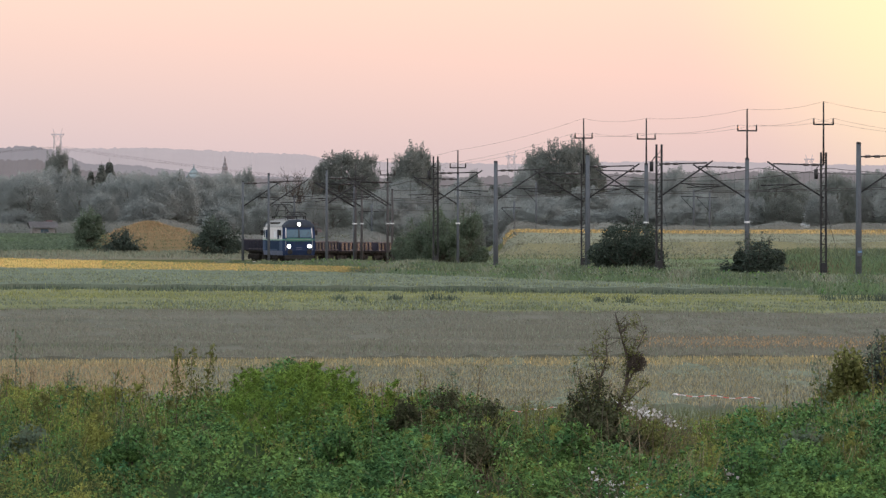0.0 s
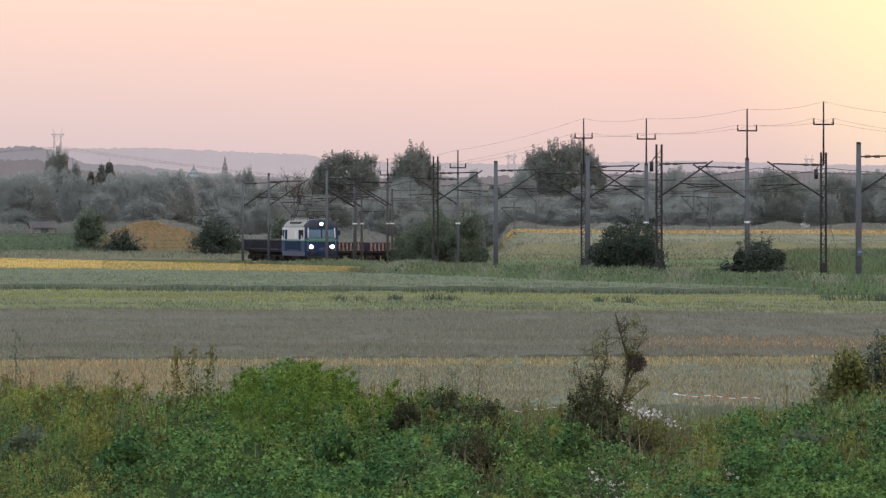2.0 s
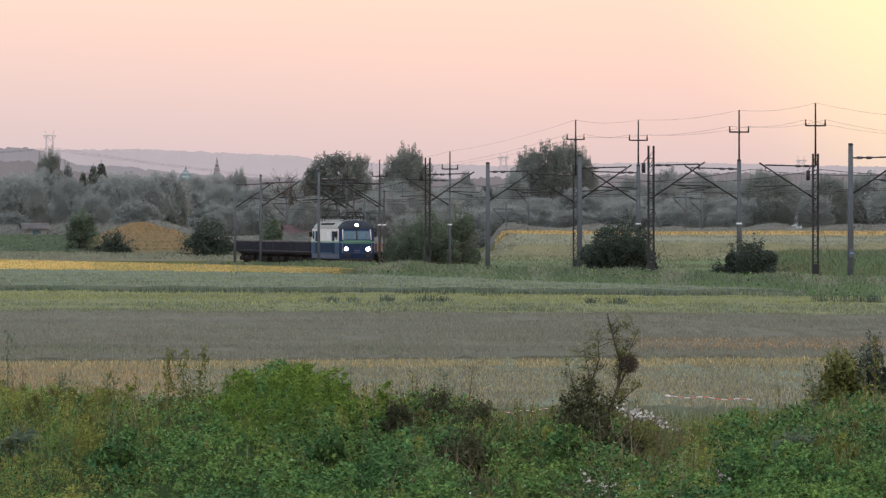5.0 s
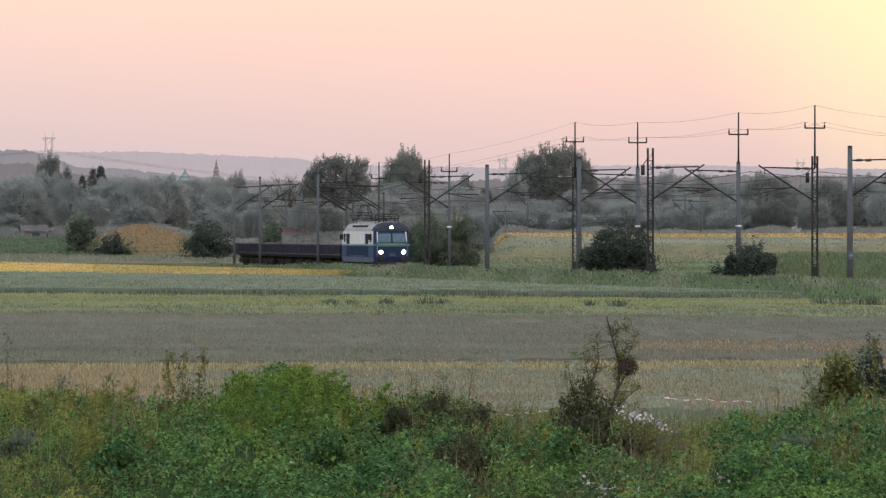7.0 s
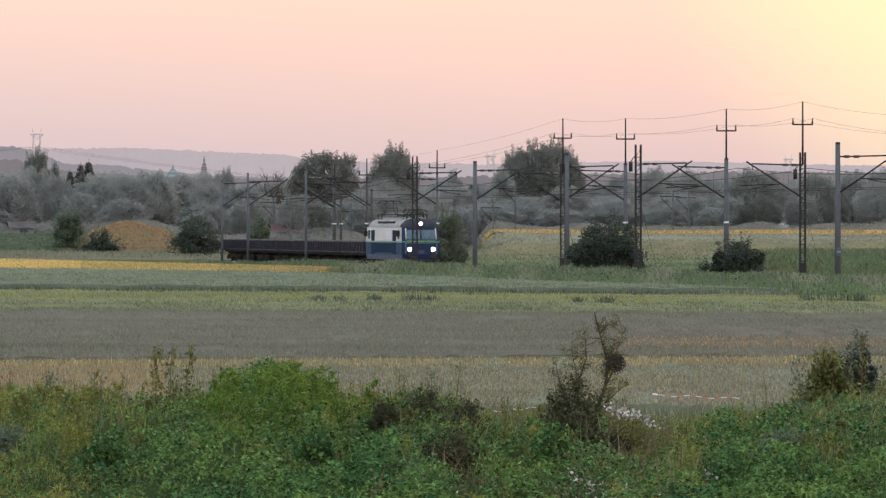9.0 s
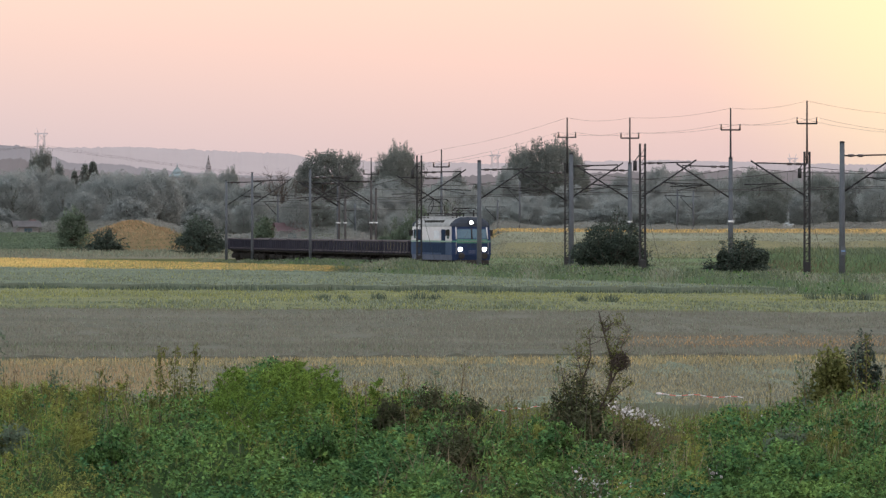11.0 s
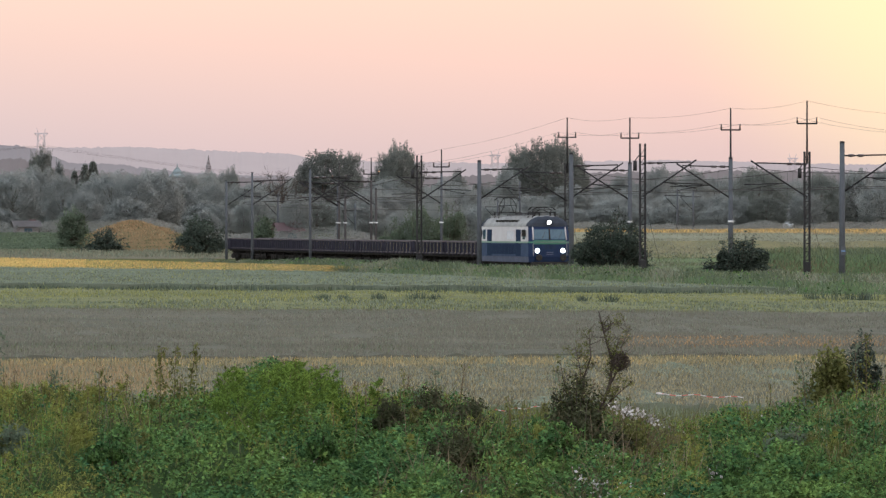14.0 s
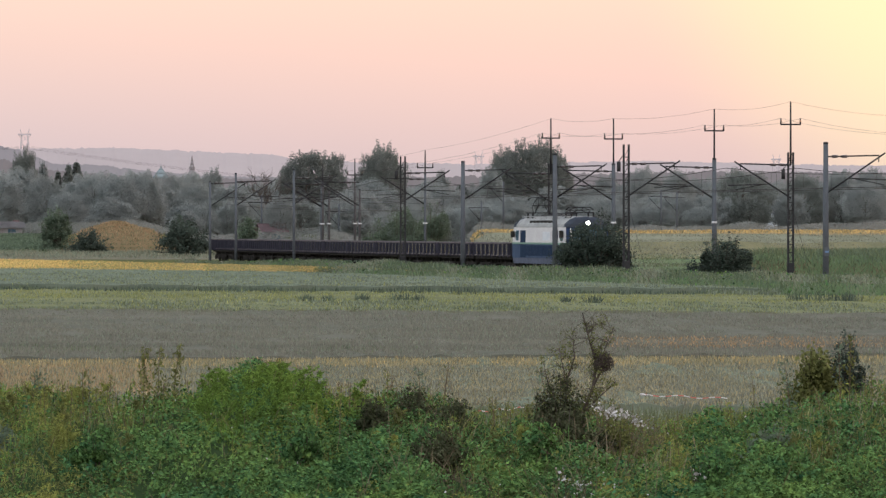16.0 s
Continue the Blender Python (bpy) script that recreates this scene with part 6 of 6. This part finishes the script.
def thorn_tree():
    """A leaning half-dead tree: two stems, short spurs with leaf tufts, bare tops and one dense twig ball."""
    rng = np.random.default_rng(77)
    tree = new("thorn_tree")
    bm = bmesh.new()
    tufts = []
    stems = (((-0.05, 0, -0.2), (0.1, 0, 0.55), (0.27, 0.05, 1.0), (0.3, 0.05, 1.4), (0.17, 0, 1.85), (0.08, 0, 2.2)), ((-0.02, 0.05, 0.2), (-0.18, 0.1, 0.8), (-0.22, 0.1, 1.25), (-0.3, 0.1, 1.6)),
             ((0.27, 0.05, 1.0), (0.42, 0, 1.3), (0.45, 0, 1.6), (0.6, 0, 1.95)), ((0.1, 0, 0.55), (0.4, -0.1, 0.85), (0.62, -0.1, 1.05)),
             ((-0.2, 0.1, 1.0), (-0.05, 0, 1.45), (-0.08, 0, 1.9)), ((-0.1, 0, 0.3), (-0.45, 0, 0.85), (-0.55, 0, 1.35)), ((0.3, 0.05, 1.4), (0.42, 0, 1.75)), ((0.17, 0, 1.85), (0.3, 0, 2.0), (0.42, 0, 1.98)))
    for n_stem, line in enumerate(stems):
        line = [Vector(p) for p in line]
        r0 = 0.04 if n_stem == 0 else 0.018
        tube(bm, line, [r0 * (1 - 0.75 * i / (len(line) - 1)) for i in range(len(line))], 6)
        for a, b in zip(line, line[1:]):
            for i in range(int((b - a).length * 30) + 2):
                p = a.lerp(b, rng.uniform(0, 1))
                q = p + Vector((rng.normal(0, 0.11), rng.normal(0, 0.09), rng.normal(0.06, 0.06)))
                rod(bm, p, q, 0.006, 0.003, 4, caps=False)
                e = q + Vector((rng.normal(0, 0.07), rng.normal(0, 0.05), rng.normal(0.04, 0.05)))
                rod(bm, q, e, 0.004, 0.002, 3, caps=False)
                if rng.uniform(0, 1) < 0.85 - 0.28 * p.z:
                    tufts += [q, e, p.lerp(q, 0.5)]
    part("trunk", bm, M_BARK, tree)
    c = np.repeat(np.array(tufts), 8, 0) + rng.normal(0, 0.03, (len(tufts) * 8, 3))
    quad_cloud("foliage", leaf_quads(c, rng.uniform(0.5, 1.2, len(c)) * 0.045, 0.5, rng=rng), M_LEAF_OLIVE, tree)
    bm = bmesh.new()
    for i in range(420):
        v = Vector(rng.normal(0, 1, 3)).normalized()
        u = Vector(rng.normal(0, 1, 3)).normalized()
        rod(bm, v * rng.uniform(0.04, 0.17), v * 0.08 + u * 0.12, 0.006, 0.004, 3, caps=False)
    bmesh.ops.translate(bm, verts=bm.verts, vec=(0.43, 0, 1.36))
    part("witches_broom", bm, M_BARK, tree, "dark dense twig ball")
    return tagged(tree, "half-dead leaning thorn tree with sparse yellowing leaves", "tree")


place_in_weeds(thorn_tree(), 1080, 790, 111)
place_in_weeds(bush("shrub", 62, 1.05, 1.1, 0.055, 300, 10, M_LEAF_THORN, "dark leafy shrub round the thorn tree's foot"), 1050, 790, 111)
place_in_weeds(bush("shrub", 63, 0.8, 0.9, 0.06, 170, 8, M_LEAF_OLIVE, "olive shrub in the weeds beside the thorn tree"), 1150, 840, 109)
place_in_weeds(bush("shrub", 64, 0.8, 1.0, 0.085, 110, 8, M_LEAF_OLIVE, "green broad-leaved shrub at the field's edge"), 1500, 712, 117)
place_in_weeds(bush("shrub", 65, 1.1, 0.75, 0.06, 120, 8, M_LEAF_DARK, "dark green shrub at the field's edge"), 1560, 712, 117.5)
place_in_weeds(bush("shrub", 66, 0.9, 1.0, 0.06, 150, 9, M_LEAF_THORN, "dark bush with bare twigs in the weeds"), 790, 790, 112)
def plume(seed, h, mat, lean, label):
    """A feathery stem that bends over to one side, with narrow leaves along it and side sprays near the top."""
    rng = np.random.default_rng(seed)
    ob = new("feathery_weed")
    bm = bmesh.new()
    spine = lambda u: np.array([lean * h * u ** 2.2, 0.05 * h * u, h * (u - 0.12 * u ** 3)])
    tube(bm, [Vector(spine(i / 7)) for i in range(8)], [0.012 - 0.0013 * i for i in range(8)], 4)
    pts = []
    for i in range(26):
        u = rng.uniform(0.2, 1.0)
        a, ln = rng.uniform(0, math.tau), h * 0.26 * (1.15 - u) + 0.05
        foot = spine(u)
        tip = foot + np.array([math.cos(a) * ln + lean * ln * 0.6, math.sin(a) * ln, ln * 0.75])
        rod(bm, foot, tip, 0.005, 0.002, 3, caps=False)
        v = rng.uniform(0.1, 1.0, 11)[:, None]
        pts.append(foot * (1 - v) + tip * v + rng.normal(0, 0.012, (11, 3)))
    part("stem", bm, mat, ob)
    pts = np.concatenate(pts)
    quad_cloud("leaves", leaf_quads(pts, rng.uniform(0.6, 1.4, len(pts)) * 0.085, 0.2, droop=-0.1, rng=rng), mat, ob)
    tagged(ob, label, "weed", group="feathery weeds")
    return ob


PLUMES = [plume(600 + i_, 0.9, M_LEAF_FRESH, (0.1, 0.35, 0.5)[i_ % 3], "bright green feathery weed bending in a lush clump") for i_ in range(6)]
for i_ in range(96):
    ob_ = PLUMES[i_] if i_ < 6 else copy_thing(PLUMES[i_ % 6], Matrix())
    x_ = float(np.clip(RNG.normal(530, 75), 400, 690))
    d_ = RNG.uniform(107, 117)
    k_ = RNG.uniform(0.85, 1.3)
    p_ = at(x_, 648 + abs(x_ - 515) * 0.22 + RNG.uniform(-10, 95), d_)
    ob_.matrix_world = pose(p_.x, d_, p_.z - 0.8 * k_, 0, 0, RNG.uniform(-40, 40)) @ Matrix.Diagonal((k_, k_, k_, 1))
OLIVE_PLUMES = [plume(620 + i_, 0.8, (M_LEAF_OLIVE, M_LEAF_YELLOW)[i_ % 2], (0.1, 0.3)[i_ // 2], "olive feathery weed going yellow at the top") for i_ in range(4)]
for i_ in range(64):
    ob_ = OLIVE_PLUMES[i_] if i_ < 4 else copy_thing(OLIVE_PLUMES[i_ % 4], Matrix())
    x_ = float(RNG.choice([60, 130, 190, 250, 690, 950, 1230, 1290, 1420, 1500]) + RNG.normal(0, 30))
    d_ = RNG.uniform(103, 118)
    k_ = RNG.uniform(0.6, 1.15)
    p_ = at(x_, 403, d_)
    ob_.matrix_world = pose(p_.x, d_, float(canopy(x_, d_)) - (0.7 if 1180 < x_ < 1400 else 0.45) * k_, 0, 0, RNG.uniform(-60, 60)) @ Matrix.Diagonal((k_, k_, k_, 1))
for i_ in range(22):
    x_ = RNG.choice([90, 120, 1240, 1290, 1210, 640]) + RNG.normal(0, 22)
    h_ = RNG.uniform(0.6, 0.9)
    put_weed(tall_weed(450 + i_, h_, 110, M_LEAF_YELLOW, 0.07, 0.06), x_, (685 if x_ < 800 else 770) + RNG.uniform(-8, 40), RNG.uniform(104, 114), h_)
# The dark shrubs are added: their colour stands for the hollows' shade.
for x_, y_, w_, d_, mat_, lab_ in ((1062, 812, 1.5, 108.5, M_LEAF_THORN, "dark leafy shrub round the thorn tree's foot"), (862, 800, 1.2, 110, M_LEAF_THORN, "dark shrub added for a hollow's shade"), (1420, 850, 1.0, 104, M_LEAF_MID, "dense green shrub in the weeds"), (60, 850, 1.1, 104, M_LEAF_MID, "dense green shrub in the weeds"),
                                   (830, 850, 1.3, 104, M_LEAF_THORN, "dark brown-green shrub added for the shade of a hollow"), (720, 800, 0.8, 109, M_LEAF_THORN, "dark shrub added for a hollow's shade"),
                                   (1010, 850, 0.9, 104, M_LEAF_BRAMBLE, "dense bramble shrub in the weeds"), (230, 860, 1.2, 103, M_LEAF_BRAMBLE, "dense bramble shrub in the weeds"),
                                   (1340, 885, 1.3, 101, M_LEAF_BRAMBLE, "dense bramble shrub in the weeds"), (600, 850, 1.1, 103, M_LEAF_BRAMBLE, "dense bramble shrub in the weeds")):
    place_in_weeds(bush("shrub", int(x_), 0.75, w_, 0.065, 260, 9, mat_, lab_), x_, y_, d_)
place_in_weeds(bare_tree("dead_branch", 68, 1.3, "bare brown dead branches in the weeds", 0.6, 4, 0.012, M_DRY, cat="branch"), 870, 860, 108)
for i_, (x_, y_, d_) in enumerate(((845, 880, 104), (885, 890, 102), (905, 850, 109), (860, 830, 111))):
    place_in_weeds(bare_tree("dead_branch", 80 + i_, 0.9, "bare brown dead branches in the weeds", 0.6, 4, 0.012, M_BARK, 260, 0.05, M_DRY, cat="branch"), x_, y_, d_)
place_in_weeds(bare_tree("dead_branch", 69, 1.0, "bare brown dead branches in the weeds", 0.7, 4, 0.012, M_DRY, cat="branch"), 1200, 830, 108)


def fluff_plant(x, y, d, w, n, seed):
    rng = np.random.default_rng(seed)
    ob = new("seeding_thistle")
    p = at(x, y, d)
    ob.matrix_world = pose(p.x, d, p.z - 0.5)
    c = np.stack([rng.normal(0, w * 0.4, n), rng.normal(0, 0.15, n), rng.normal(0.5, 0.06, n)], 1)
    c[:, 2] -= c[:, 0] * 0.35
    bm = bmesh.new()
    for q in c[::4]:
        rod(bm, (q[0] * 0.3, 0, 0), q, 0.006, 0.004, 3, caps=False)
    part("stalk", bm, M_DRY, ob)
    quad_cloud("seed_fluff", leaf_quads(c, rng.uniform(0.03, 0.075, n), 0.9, rng=rng), M_FLUFF, ob)["kind"] = "stuff"
    tagged(ob, "thistle clump gone to white fluffy seed", "thistle", group="seeding thistles")


fluff_plant(1165, 738, 110.5, 0.75, 170, 71)
fluff_plant(1130, 728, 110.5, 0.3, 50, 72)
fluff_plant(1075, 855, 100, 0.35, 40, 73)
fluff_plant(1290, 840, 101, 0.2, 14, 74)

# ---- barrier tape at the field's edge ----
M_TAPE_RED = material("red tape", (0.42, 0.10, 0.08), None, 4, 0.5, bump=0.05)
M_TAPE_WHITE = material("white tape", (0.45, 0.43, 0.42), None, 4, 0.5, bump=0.05)


def tape(x0, y0, x1, y1, d):
    a, b = at(x0, y0, d), at(x1, y1, d)
    n = 14
    ob = new("barrier_tape")
    for i in range(n):
        p, q = a.lerp(b, i / n), a.lerp(b, (i + 1) / n)
        s0, s1 = 0.036 * math.sin(i * 0.5) ** 2, 0.036 * math.sin((i + 1) * 0.5) ** 2
        bm = bmesh.new()
        vs = [bm.verts.new((r.x, r.y + oy, r.z + oz - s)) for r, s in ((p, s0), (q, s1)) for oz in (-0.008, 0.008) for oy in (-0.003, 0.003)]
        for f in ((0, 1, 3, 2), (4, 6, 7, 5), (0, 4, 5, 1), (2, 3, 7, 6), (0, 2, 6, 4), (1, 5, 7, 3)):
            bm.faces.new([vs[k] for k in f])
        part("white_band" if i % 2 else "red_band", bm, M_TAPE_WHITE if i % 2 else M_TAPE_RED, ob)
    tagged(ob, "red and white barrier tape strung along the wheat's edge", "barrier tape")


tape(1192, 697, 1345, 704, 121)
tape(905, 727, 985, 720, 121)


def build_sack():
    p = at(1196, 699, 120.6)
    ob = new("white_sack")
    ob.matrix_world = pose(p.x, p.y, p.z, 0, 12, 20)
    bm = bmesh.new()
    bmesh.ops.create_icosphere(bm, subdivisions=2, radius=1.0)
    for v in bm.verts:
        v.co = Vector((v.co.x * 0.06, v.co.y * 0.04, v.co.z * 0.028)) * (1 + 0.2 * noise.noise(v.co * 2))
    part("sack_body", bm, M_FLUFF, ob)
    bm = bmesh.new()
    rod(bm, (0.05, 0, 0), (0.09, 0, 0.01), 0.012, 0.018, 6)
    part("sack_neck", bm, M_FLUFF, ob)
    tagged(ob, "small white plastic sack tied to the barrier tape", "sack")


build_sack()


def concrete_slab():
    a = at(1630, 509, 420)
    ob = new("concrete_slab")
    ob.matrix_world = pose(a.x, a.y, a.z - 0.16)
    bm = bmesh.new()
    box(bm, -1.8, 1.8, -0.3, 0.3, -a.z + 0.1, 0.16, bevel=0.02)
    part("slab", bm, M_WHITE, ob)
    tagged(ob, "pale concrete slab lying in the grass", "slab")


concrete_slab()


# ---- what moves ----
def travelled(t):
    """Metres that the train has gone at t seconds."""
    return -0.0098 * t ** 3 + 0.2514 * t ** 2 + 8.028 * t - 0.1


def motions():
    times = [i * 0.5 for i in range(33)]
    walk(ENGINE, [(t, line_pose(9.2 - travelled(t))) for t in times])
    for i, wag in enumerate(WAGONS):
        walk(wag, [(t, line_pose(9.2 + 9.72 + 6.87 + i * 13.9 - travelled(t))) for t in times])


motions()
